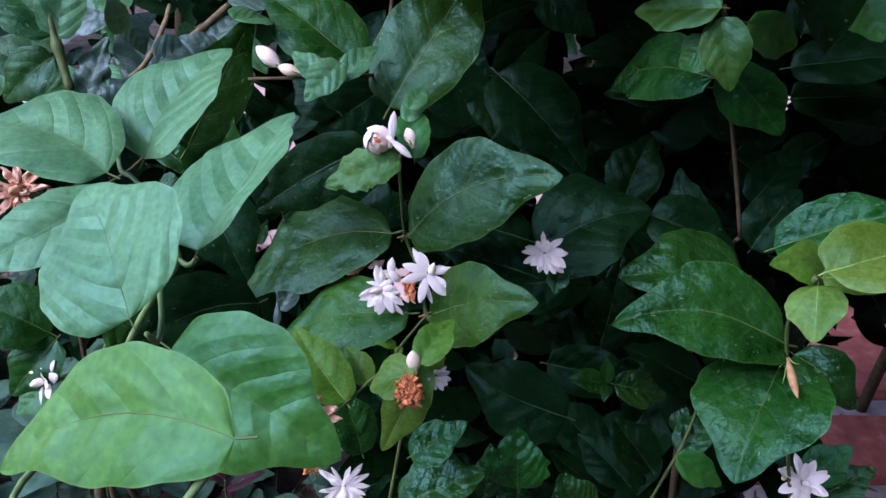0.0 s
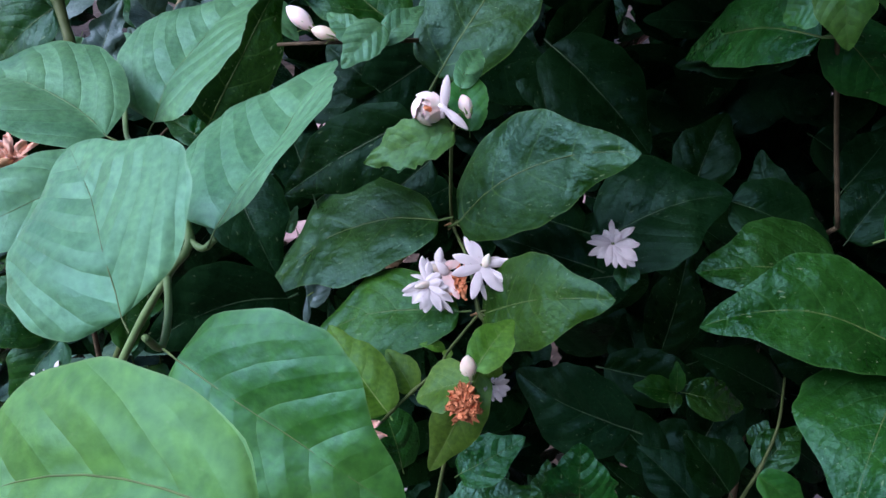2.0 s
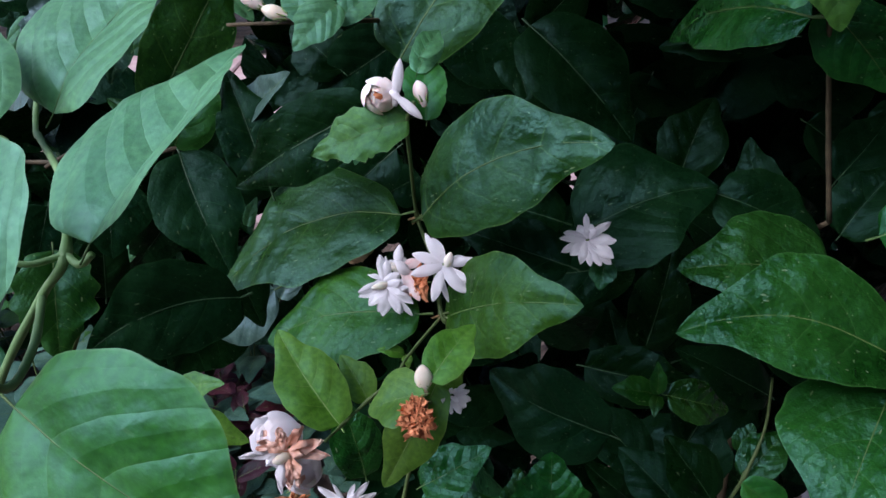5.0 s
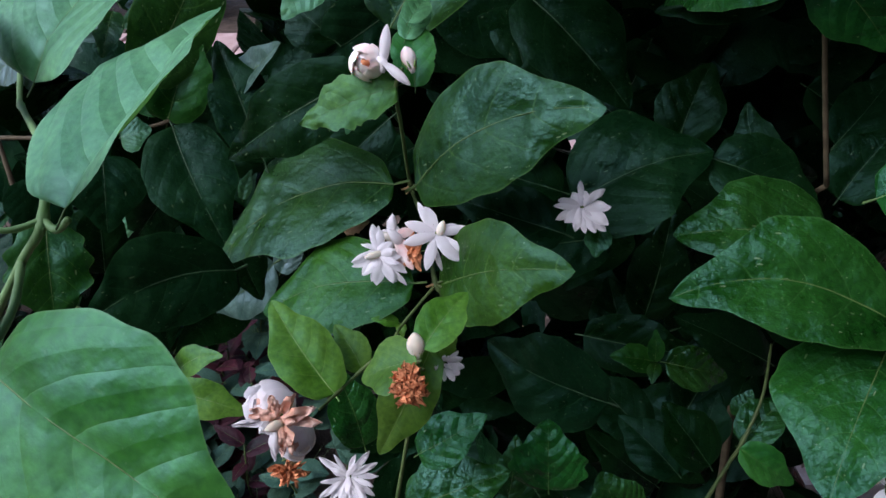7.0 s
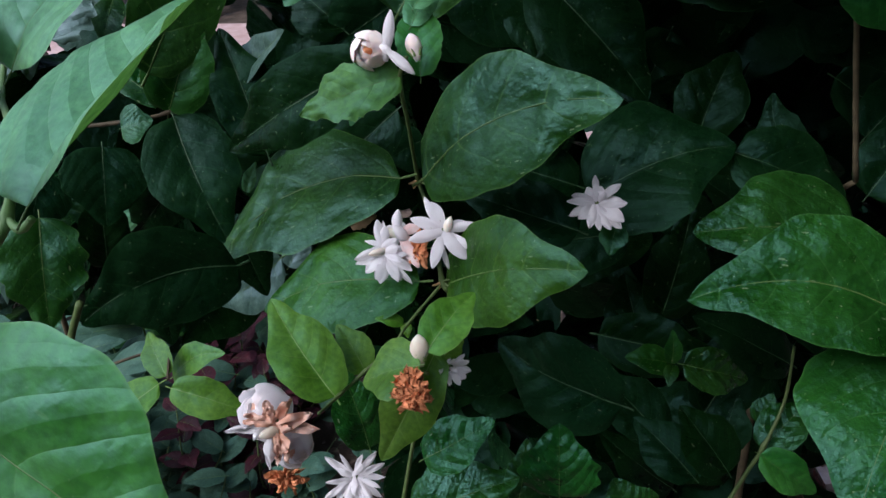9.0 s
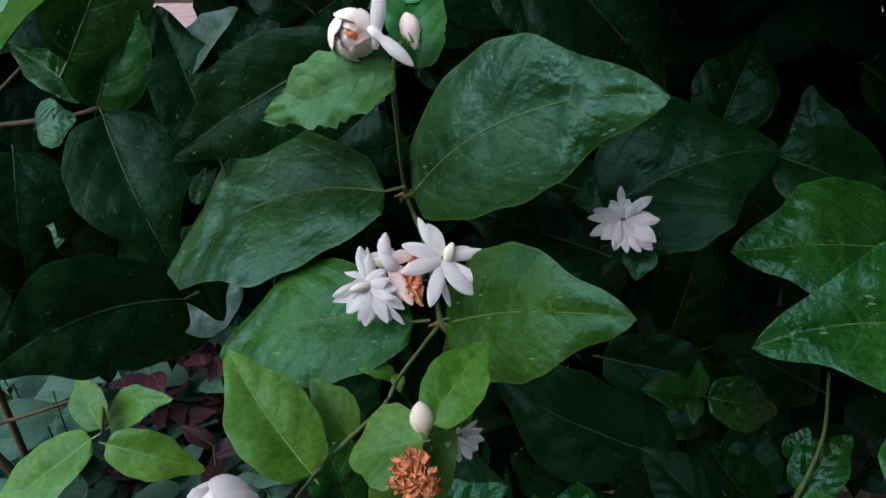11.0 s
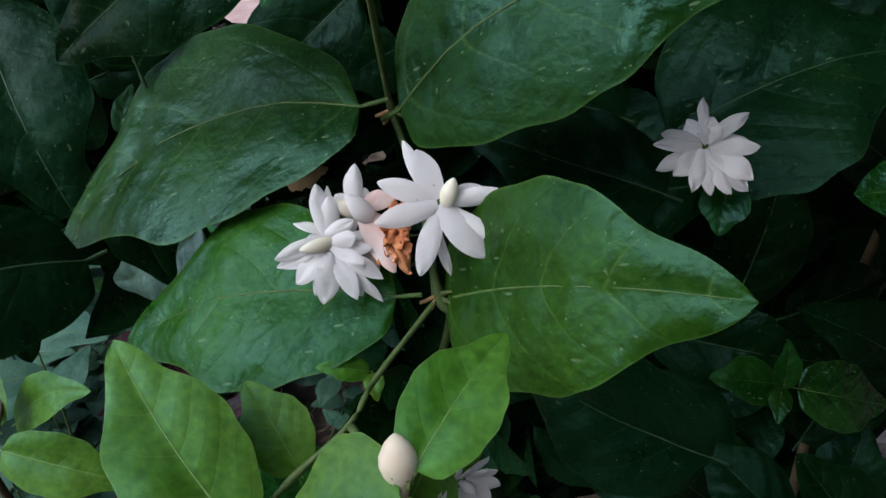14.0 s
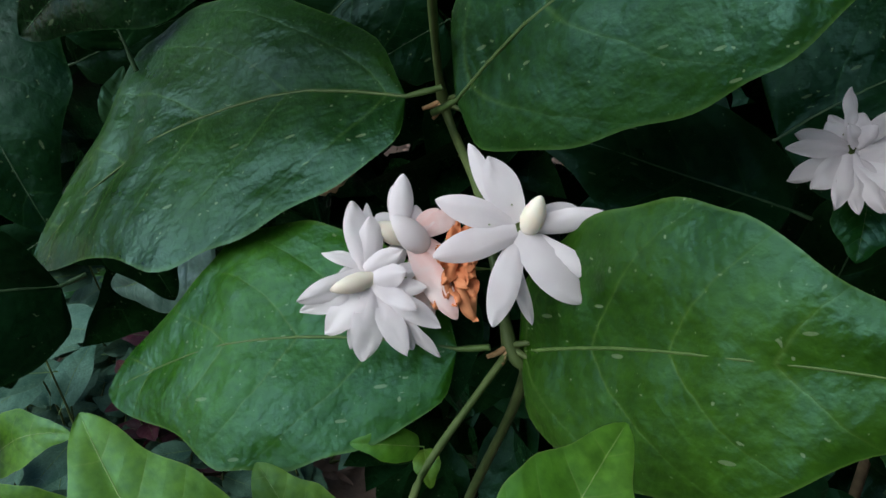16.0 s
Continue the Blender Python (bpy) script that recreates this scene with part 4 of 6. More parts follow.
leaf(side_jasmine, (0.1702, 0.3143, 0.8791), (0.0848, 0.3228, 0.8850), (-0.00, -0.60, 0.80), 0.0508, CRINKLED, fold=0.5, bend=-0.125)
leaf(side_jasmine, (0.1807, 0.4007, 0.8688), (0.1053, 0.3989, 0.8690), (0.02, -0.56, 0.83), 0.0559, CRINKLED, quilt=0.012, bend=-0.006)
leaf(side_jasmine, (0.1714, 0.3147, 0.8688), (0.1361, 0.2650, 0.8347), (-0.42, -0.29, 0.86), 0.0645, CRINKLED, fold=0.42, bend=-0.008)
leaf(side_jasmine, (0.1729, 0.3093, 0.8766), (0.1981, 0.2900, 0.8582), (-0.09, -0.74, 0.66), 0.0275, CRINKLED, arch=0.2)
leaf(side_jasmine, (0.1677, 0.2954, 0.9244), (0.1614, 0.2755, 0.9070), (-0.63, -0.39, 0.67), 0.0258, YOUNG, bend=0.022)
leaf(side_jasmine, (0.1770, 0.3065, 0.9229), (0.1430, 0.2940, 0.9361), (0.46, -0.75, 0.47), 0.0202, YOUNG, bend=-0.102)
leaf(side_jasmine, (0.1635, 0.2840, 0.9380), (0.2108, 0.2949, 0.9486), (-0.12, -0.37, 0.92), 0.0391, YOUNG, bend=-0.060)
leaf(side_jasmine, (0.1702, 0.2980, 0.9269), (0.2044, 0.2892, 0.9283), (-0.19, -0.62, 0.76), 0.0161, YOUNG)
leaf(side_jasmine, (0.1812, 0.3710, 0.9031), (0.2436, 0.3507, 0.9364), (-0.53, -0.56, 0.64), 0.0362, CRINKLED)
leaf(side_jasmine, (0.1297, 0.3651, 1.0278), (0.1360, 0.3560, 0.9952), (-0.28, -0.94, 0.21), 0.0230, SOFT, fold=0.35, bend=-0.008)
leaf(side_jasmine, (0.1277, 0.3623, 1.0327), (0.0963, 0.3950, 1.0247), (-0.62, -0.44, 0.65), 0.0267, SOFT, bend=0.028)
leaf(side_jasmine, (0.1275, 0.3675, 1.0146), (0.1164, 0.3767, 1.0019), (-0.77, -0.58, 0.25), 0.0192, SOFT, bend=-0.002)
leaf(side_jasmine, (0.1430, 0.3677, 1.0247), (0.1811, 0.3956, 1.0077), (0.58, -0.81, -0.04), 0.0214, SOFT, bend=-0.014)
leaf(side_jasmine, (0.1368, 0.3841, 0.9940), (0.1069, 0.4782, 0.9604), (-0.92, -0.17, 0.34), 0.0380, CRINKLED, bend=-0.072)
# Darkest leaves here have the overhang's shade in their colour.
leaf(side_jasmine, (0.1585, 0.4536, 0.9690), (0.1054, 0.4926, 0.9529), (-0.58, -0.55, 0.60), 0.0263, SHADED)
leaf(side_jasmine, (0.1470, 0.3949, 0.9963), (0.1793, 0.3876, 0.9624), (-0.42, -0.88, -0.21), 0.0337, CRINKLED, bend=0.039)
leaf(side_jasmine, (0.1858, 0.4084, 0.9929), (0.2524, 0.3971, 1.0009), (-0.20, -0.61, 0.77), 0.0324, SHADED, bend=-0.002)
leaf(side_jasmine, (0.2015, 0.4342, 0.9676), (0.2686, 0.4369, 0.9678), (0.03, -0.76, 0.65), 0.0306, SHADED, bend=-0.003)
leaf(side_jasmine, (0.1961, 0.3727, 1.0406), (0.2016, 0.3561, 1.0183), (-0.37, -0.79, 0.50), 0.0307, SOFT)
leaf(side_jasmine, (0.1967, 0.4262, 1.0069), (0.2122, 0.4407, 1.0342), (-0.34, -0.73, 0.59), 0.0280, SHADED)
leaf(side_jasmine, (0.2138, 0.3333, 0.7695), (0.2358, 0.3362, 0.7929), (-0.58, -0.53, 0.62), 0.0233, CRINKLED)
leaf(side_jasmine, (0.2204, 0.3286, 0.7607), (0.2488, 0.3301, 0.7814), (-0.50, -0.47, 0.72), 0.0234, CRINKLED)
flower(side_jasmine, (0.1991, 0.3143, 0.7858), (-0.1, -0.55, 0.83), 0.0150, seed=41, label='open white double jasmine blossom', rings=((8, 1.0, 66), (6, 0.8, 40)), slim=0.36, core=PETAL, core_size=0.6)
bud(side_jasmine, (0.1980, 0.3309, 0.7740), (0.2020, 0.3338, 0.7795), 0.0072, CREAM, label='small cream jasmine bud')
# withered remnant
bud(side_jasmine, (0.1691, 0.3064, 0.8746), (0.1648, 0.2820, 0.8713), 0.0042, TAN, calyx=4, label='dried brown seed head')
stem(side_jasmine, [(0.1943, 0.3103, 0.7710), (0.1824, 0.3148, 0.8242), (0.1702, 0.3095, 0.8724), (0.1652, 0.3076, 0.9002), (0.1656, 0.2946, 0.9294)], 0.0011, 0.0009, GREEN_STEM, [(0.1702, 0.3095, 0.8724), (0.1656, 0.2946, 0.9294)])
stem(side_jasmine, [(0.1790, 0.4113, 0.8894), (0.1682, 0.4109, 0.9334), (0.1543, 0.3977, 0.9713), (0.1426, 0.3867, 1.0043), (0.1327, 0.3727, 1.0317)], 0.0013, 0.0010, BROWN_STEM, [(0.1426, 0.3867, 1.0043)])
stem(side_jasmine, [(0.210, 0.404, 0.0), (0.200, 0.400, 0.4), (0.1943, 0.3103, 0.7710)], 0.004, 0.0011, BROWN_STEM)
stem(side_jasmine, [(0.210, 0.404, 0.02), (0.230, 0.560, 0.5), (0.210, 0.540, 0.78), (0.1790, 0.4113, 0.8894)], 0.005, 0.0013, BROWN_STEM)


# ---- jasmine behind, on the open side ----
back_jasmine = plant_root("jasmine_shrub", (-0.198, 0.539, 0.0), "shaded jasmine shrub, hanging leaves darkened in colour as shade")
# Hanging leaves turned from the light, their dimness painted into the colour.
leaf(back_jasmine, (-0.1486, 0.4406, 0.9124), (-0.1158, 0.3976, 0.8636), (0.22, -0.65, 0.72), 0.0447, SHADED)
leaf(back_jasmine, (-0.1076, 0.3816, 0.8613), (-0.1770, 0.3568, 0.8449), (0.26, -0.92, 0.28), 0.0473, SHADED, bend=-0.118)
leaf(back_jasmine, (-0.1707, 0.3452, 0.9082), (-0.1652, 0.3199, 0.8697), (0.49, -0.70, 0.53), 0.0319, MATURE, chewed=0.12, ragged=1.2)
leaf(back_jasmine, (-0.1828, 0.4275, 0.9020), (-0.1772, 0.4014, 0.8709), (0.49, -0.62, 0.61), 0.0398, SHADED)
leaf(back_jasmine, (-0.2100, 0.4138, 0.8941), (-0.2117, 0.3918, 0.8707), (0.64, -0.59, 0.50), 0.0315, SHADED)
leaf(back_jasmine, (-0.1516, 0.4432, 0.9137), (-0.1297, 0.4516, 0.9652), (0.08, -0.99, 0.13), 0.0349, MATURE, fold=0.4)
leaf(back_jasmine, (-0.1520, 0.4471, 0.9121), (-0.1280, 0.4619, 0.9220), (0.19, -0.74, 0.64), 0.0237, SHADED)
leaf(back_jasmine, (-0.1749, 0.4356, 0.9084), (-0.1582, 0.4374, 0.9118), (-0.05, -0.75, 0.66), 0.0207, MATURE)
leaf(back_jasmine, (-0.1677, 0.4502, 0.9268), (-0.1650, 0.4604, 0.9372), (0.32, -0.71, 0.62), 0.0089, MATURE)
leaf(back_jasmine, (-0.1542, 0.4451, 0.9172), (-0.1912, 0.4634, 0.9338), (0.08, -0.57, 0.82), 0.0172, MATURE)
leaf(back_jasmine, (-0.1270, 0.4659, 0.9027), (-0.1150, 0.4718, 0.9139), (-0.02, -0.87, 0.48), 0.0121, PALE)
leaf(back_jasmine, (-0.1206, 0.4464, 0.8660), (-0.1152, 0.4541, 0.8804), (0.11, -0.89, 0.43), 0.0071, PALE)
leaf(back_jasmine, (-0.1545, 0.4360, 0.9360), (-0.1150, 0.4736, 1.0066), (0.46, -0.86, 0.20), 0.0399, MATURE)
leaf(back_jasmine, (-0.0984, 0.4253, 0.8978), (-0.1248, 0.4626, 0.9502), (0.21, -0.74, 0.64), 0.0316, SHADED)
leaf(back_jasmine, (-0.1692, 0.3407, 1.0251), (-0.1963, 0.3602, 1.0438), (0.14, -0.58, 0.80), 0.0311, MATURE)
leaf(back_jasmine, (-0.1697, 0.3400, 1.0237), (-0.1659, 0.3637, 1.0505), (0.35, -0.72, 0.59), 0.0204, PALE)
leaf(back_jasmine, (-0.1747, 0.3447, 1.0147), (-0.2016, 0.3433, 0.9942), (-0.18, -0.93, 0.30), 0.0230, MATURE)
leaf(back_jasmine, (-0.1851, 0.3536, 1.0046), (-0.2192, 0.3652, 1.0176), (0.08, -0.62, 0.78), 0.0227, MATURE)
leaf(back_jasmine, (-0.2045, 0.5245, 0.9682), (-0.2380, 0.5458, 0.9904), (0.11, -0.63, 0.77), 0.0284, MATURE)
leaf(back_jasmine, (-0.1871, 0.5027, 0.9719), (-0.1697, 0.5300, 0.9785), (0.48, -0.48, 0.74), 0.0250, TEAL)
leaf(back_jasmine, (-0.2174, 0.4464, 0.9555), (-0.2058, 0.4773, 0.9957), (0.30, -0.80, 0.53), 0.0193, TEAL, ragged=2.0, chewed=0.4)
leaf(back_jasmine, (-0.2021, 0.4440, 0.9510), (-0.1850, 0.4659, 0.9743), (0.24, -0.79, 0.56), 0.0251, TEAL, ragged=2.0, chewed=0.3)
leaf(back_jasmine, (-0.2147, 0.3492, 0.8621), (-0.2558, 0.3522, 0.8856), (0.38, -0.55, 0.74), 0.0379, MATURE)
leaf(back_jasmine, (-0.2116, 0.3478, 0.8594), (-0.2363, 0.3332, 0.8321), (-0.01, -0.88, 0.48), 0.0294, MATURE)
leaf(back_jasmine, (-0.2270, 0.3529, 0.8244), (-0.2472, 0.3478, 0.8059), (-0.22, -0.86, 0.47), 0.0156, PALE)
stem(back_jasmine, [(-0.1631, 0.3293, 1.0036), (-0.1680, 0.3369, 1.0178), (-0.1717, 0.3433, 1.0299), (-0.1742, 0.3549, 1.0517)], 0.002, 0.0016, GREEN_STEM, [(-0.1685, 0.3380, 1.0200)])
stem(back_jasmine, [(-0.2168, 0.4940, 0.9555), (-0.1963, 0.5018, 0.9702), (-0.1910, 0.5354, 0.9887), (-0.1946, 0.5634, 0.9967)], 0.002, 0.0016, DRY_STEM)
stem(back_jasmine, [(-0.1825, 0.5512, 0.9736), (-0.1583, 0.5855, 0.9934), (-0.1490, 0.6170, 1.0078)], 0.0028, 0.0022, DRY_STEM)
stem(back_jasmine, [(-0.2591, 0.4631, 0.8974), (-0.2236, 0.4552, 0.9005), (-0.1818, 0.4447, 0.9075), (-0.1516, 0.4432, 0.9137), (-0.1295, 0.4659, 0.9206)], 0.0013, 0.0009, BROWN_STEM, [(-0.1516, 0.4432, 0.9137)])
stem(back_jasmine, [(-0.2297, 0.4539, 0.8980), (-0.2007, 0.4532, 0.9146), (-0.1858, 0.4595, 0.9265)], 0.0011, 0.0008, BROWN_STEM)
# pale shoot low down
leaf(back_jasmine, (-0.1498, 0.3679, 0.7962), (-0.1105, 0.3661, 0.7817), (0.20, -0.76, 0.62), 0.0201, YOUNG, bend=0.014)
leaf(back_jasmine, (-0.1562, 0.3695, 0.7976), (-0.1983, 0.3492, 0.7734), (-0.23, -0.51, 0.83), 0.0251, YOUNG, fold=0.3, bend=0.044)
leaf(back_jasmine, (-0.1571, 0.3859, 0.7875), (-0.1251, 0.3849, 0.8050), (-0.38, -0.66, 0.65), 0.0166, YOUNG, bend=0.117)
leaf(back_jasmine, (-0.1551, 0.3767, 0.7963), (-0.1713, 0.3995, 0.8066), (-0.15, -0.49, 0.86), 0.0151, YOUNG, bend=0.012)
stem(back_jasmine, [(-0.2279, 0.3838, 0.7840), (-0.1948, 0.3881, 0.7921), (-0.1603, 0.3891, 0.8030), (-0.1524, 0.3722, 0.7980)], 0.0009, 0.0007, BROWN_STEM)
stem(back_jasmine, [(-0.2542, 0.4265, 0.7392), (-0.2409, 0.4359, 0.7746), (-0.2279, 0.4349, 0.7997)], 0.0026, 0.0022, GREEN_STEM)
leaf(back_jasmine, (-0.1294, 0.5115, 0.7822), (-0.1885, 0.5235, 0.7374), (-0.37, -0.89, 0.25), 0.0388, TEAL, quilt=0.016, bend=0.070)
leaf(back_jasmine, (-0.1413, 0.5612, 0.7419), (-0.1261, 0.5819, 0.7630), (0.09, -0.74, 0.67), 0.0211, TEAL)
leaf(back_jasmine, (-0.2160, 0.4721, 0.8249), (-0.2074, 0.4902, 0.8410), (0.28, -0.71, 0.65), 0.0203, PALE)
stem(back_jasmine, [(-0.198, 0.539, 0.0), (-0.298, 0.519, 0.4), (-0.2591, 0.4631, 0.8974)], 0.006, 0.0013, BROWN_STEM)
stem(back_jasmine, [(-0.198, 0.539, 0.02), (-0.218, 0.519, 0.3), (-0.2542, 0.4265, 0.7392)], 0.006, 0.0026, BROWN_STEM)
# tangle of leaves towards the yard
leaf(back_jasmine, (-0.2256, 0.4554, 1.0214), (-0.2469, 0.4503, 1.0074), (-0.08, -0.89, 0.45), 0.0159, TEAL, quilt=0.016)
leaf(back_jasmine, (-0.1916, 0.4742, 1.0064), (-0.1849, 0.4773, 0.9828), (0.59, -0.81, 0.06), 0.0160, TEAL, quilt=0.016)
leaf(back_jasmine, (-0.2784, 0.5665, 0.9538), (-0.2913, 0.5575, 0.9060), (0.07, -0.98, 0.17), 0.0285, PALE, quilt=0.016)
leaf(back_jasmine, (-0.3021, 0.5704, 0.9661), (-0.2657, 0.5978, 0.9871), (0.04, -0.64, 0.77), 0.0354, TEAL, quilt=0.016)
leaf(back_jasmine, (-0.1570, 0.5176, 0.9573), (-0.1920, 0.5147, 0.9563), (-0.00, -0.33, 0.94), 0.0335, TEAL, quilt=0.016)
leaf(back_jasmine, (-0.2968, 0.5352, 1.0124), (-0.3248, 0.5330, 0.9903), (-0.09, -0.97, 0.21), 0.0186, MATURE, quilt=0.016)
leaf(back_jasmine, (-0.1441, 0.4993, 0.9784), (-0.1689, 0.4967, 0.9895), (0.34, -0.75, 0.57), 0.0179, TEAL, quilt=0.016)
leaf(back_jasmine, (-0.2666, 0.4786, 1.0070), (-0.2736, 0.4801, 0.9707), (0.37, -0.92, -0.11), 0.0195, TEAL, quilt=0.016)
leaf(back_jasmine, (-0.2100, 0.5707, 0.9345), (-0.1625, 0.5572, 0.9249), (0.09, -0.34, 0.94), 0.0374, MATURE, quilt=0.016)
leaf(back_jasmine, (-0.2167, 0.4622, 0.9570), (-0.2546, 0.4649, 0.9268), (-0.45, -0.74, 0.50), 0.0310, TEAL, quilt=0.016)
leaf(back_jasmine, (-0.1245, 0.4662, 1.0067), (-0.1048, 0.4869, 1.0011), (0.28, -0.01, 0.96), 0.0314, PALE, quilt=0.016)
leaf(back_jasmine, (-0.2056, 0.4688, 1.0119), (-0.1907, 0.4936, 1.0163), (0.30, -0.34, 0.89), 0.0211, PALE, quilt=0.016)
leaf(back_jasmine, (-0.2853, 0.6127, 1.0010), (-0.2757, 0.6497, 1.0269), (0.25, -0.60, 0.76), 0.0234, MATURE, quilt=0.016)
leaf(back_jasmine, (-0.2131, 0.5112, 1.0034), (-0.2493, 0.5048, 0.9915), (-0.06, -0.79, 0.61), 0.0236, TEAL, quilt=0.016)
leaf(back_jasmine, (-0.2007, 0.4743, 0.9690), (-0.2279, 0.4700, 0.9551), (-0.39, -0.34, 0.86), 0.0412, PALE, quilt=0.016)
leaf(back_jasmine, (-0.1842, 0.4816, 0.9615), (-0.1849, 0.4580, 0.9429), (0.23, -0.60, 0.76), 0.0159, MATURE, quilt=0.016)
leaf(back_jasmine, (-0.1919, 0.5063, 0.9602), (-0.2245, 0.5351, 0.9873), (0.31, -0.44, 0.84), 0.0293, TEAL, quilt=0.016)
leaf(back_jasmine, (-0.1472, 0.5569, 1.0077), (-0.0988, 0.5482, 1.0006), (0.05, -0.44, 0.90), 0.0442, TEAL, quilt=0.016)
leaf(back_jasmine, (-0.3132, 0.5649, 0.9961), (-0.3329, 0.5386, 0.9719), (0.40, -0.77, 0.50), 0.0211, MATURE, quilt=0.016)
leaf(back_jasmine, (-0.1715, 0.5900, 0.9987), (-0.1491, 0.5906, 1.0397), (-0.49, -0.82, 0.28), 0.0399, MATURE, quilt=0.016)
leaf(back_jasmine, (-0.2472, 0.4997, 0.9484), (-0.2336, 0.4662, 0.9231), (0.25, -0.52, 0.82), 0.0208, TEAL, quilt=0.016)
leaf(back_jasmine, (-0.1683, 0.5531, 0.9668), (-0.1493, 0.5837, 0.9881), (-0.04, -0.56, 0.83), 0.0257, TEAL, quilt=0.016)
leaf(back_jasmine, (-0.2696, 0.4782, 0.9810), (-0.3056, 0.4760, 0.9538), (-0.16, -0.94, 0.29), 0.0273, PALE, quilt=0.016)
leaf(back_jasmine, (-0.2758, 0.4947, 0.9703), (-0.2546, 0.5177, 0.9888), (0.04, -0.65, 0.76), 0.0247, MATURE, quilt=0.016)
leaf(back_jasmine, (-0.1385, 0.4943, 0.9908), (-0.1087, 0.4693, 0.9728), (0.20, -0.41, 0.89), 0.0227, PALE, quilt=0.016)
leaf(back_jasmine, (-0.2693, 0.5145, 0.9348), (-0.2391, 0.5159, 0.9333), (0.06, -0.48, 0.87), 0.0235, PALE, quilt=0.016)
leaf(back_jasmine, (-0.1918, 0.4639, 0.9987), (-0.1902, 0.4547, 1.0259), (0.60, -0.75, -0.29), 0.0141, TEAL, quilt=0.016)
leaf(back_jasmine, (-0.1481, 0.5055, 0.9660), (-0.1913, 0.5013, 0.9479), (-0.18, -0.77, 0.62), 0.0300, MATURE, quilt=0.016)
leaf(back_jasmine, (-0.2070, 0.5108, 0.9423), (-0.2320, 0.5382, 0.9661), (0.17, -0.56, 0.81), 0.0195, TEAL, quilt=0.016)
leaf(back_jasmine, (-0.1748, 0.5306, 0.9659), (-0.1513, 0.5144, 0.9508), (0.11, -0.59, 0.80), 0.0169, MATURE, quilt=0.016)
# filler leaves deeper in the shrub, coloured near-black as if in shade
leaf(jasmine, (0.0297, 0.6523, 0.9811), (0.1140, 0.6814, 1.0028), (0.28, -0.95, 0.16), 0.0538, SHADED, quilt=0.016)
leaf(side_jasmine, (0.2292, 0.5544, 0.8054), (0.1544, 0.5948, 0.8310), (-0.26, -0.81, 0.53), 0.0474, SHADED, quilt=0.016)
leaf(side_jasmine, (0.2433, 0.4695, 0.7398), (0.1914, 0.5129, 0.7754), (-0.26, -0.78, 0.57), 0.0445, SHADED, quilt=0.016)
leaf(jasmine, (0.1363, 0.6288, 0.8966), (0.1025, 0.6140, 0.8260), (-0.21, -0.93, 0.29), 0.0444, SHADED, quilt=0.016)
leaf(side_jasmine, (0.2846, 0.5433, 0.9031), (0.2457, 0.5336, 0.8805), (-0.15, -0.78, 0.60), 0.0275, SHADED, quilt=0.016)
leaf(jasmine, (0.1349, 0.4149, 0.6855), (0.1024, 0.4501, 0.7008), (-0.19, -0.53, 0.83), 0.0328, SHADED, quilt=0.016)
leaf(side_jasmine, (0.2167, 0.5417, 0.8921), (0.2740, 0.5470, 0.8563), (0.25, -0.94, 0.25), 0.0359, SHADED, quilt=0.016)
leaf(jasmine, (0.0674, 0.5496, 0.9191), (0.0436, 0.5261, 0.8437), (-0.13, -0.93, 0.33), 0.0483, SHADED, quilt=0.016)
leaf(side_jasmine, (0.3258, 0.5391, 0.9131), (0.2633, 0.5201, 0.9275), (0.29, -0.96, 0.01), 0.0276, SHADED, quilt=0.016)
leaf(jasmine, (0.0427, 0.4521, 0.6249), (0.0220, 0.4201, 0.5400), (-0.22, -0.89, 0.39), 0.0509, SHADED, quilt=0.016)
leaf(side_jasmine, (0.2119, 0.4948, 0.7462), (0.1943, 0.5124, 0.8164), (-0.24, -0.95, 0.18), 0.0420, SHADED, quilt=0.016)
leaf(jasmine, (0.0428, 0.5839, 0.9368), (0.0850, 0.6126, 0.9712), (0.20, -0.86, 0.48), 0.0353, SHADED, quilt=0.016)
leaf(jasmine, (0.1408, 0.5038, 0.8627), (0.2261, 0.5182, 0.8404), (0.22, -0.95, 0.22), 0.0412, SHADED, quilt=0.016)
leaf(jasmine, (0.0947, 0.4949, 0.8117), (0.0225, 0.5038, 0.7936), (-0.24, -0.77, 0.60), 0.0467, SHADED, quilt=0.016)
leaf(jasmine, (0.1406, 0.4361, 0.7173), (0.1764, 0.4686, 0.7655), (-0.22, -0.73, 0.65), 0.0415, SHADED, quilt=0.016)
leaf(side_jasmine, (0.2466, 0.4657, 0.6648), (0.2009, 0.4702, 0.6996), (0.24, -0.87, 0.42), 0.0309, SHADED, quilt=0.016)
leaf(jasmine, (0.1322, 0.4807, 0.6516), (0.0883, 0.5181, 0.6799), (-0.08, -0.66, 0.75), 0.0410, SHADED, quilt=0.016)
leaf(side_jasmine, (0.2646, 0.5322, 0.7168), (0.2025, 0.5475, 0.7613), (0.08, -0.90, 0.42), 0.0386, SHADED, quilt=0.016)
leaf(jasmine, (0.1815, 0.4976, 0.8136), (0.1306, 0.4934, 0.8518), (0.35, -0.86, 0.38), 0.0340, SHADED, quilt=0.016)
leaf(side_jasmine, (0.2589, 0.6049, 0.9519), (0.3259, 0.5848, 0.9676), (-0.34, -0.88, 0.34), 0.0486, SHADED, quilt=0.016)
leaf(side_jasmine, (0.2323, 0.6205, 0.9877), (0.2201, 0.6246, 1.0336), (-0.22, -0.97, 0.03), 0.0269, SHADED, quilt=0.016)
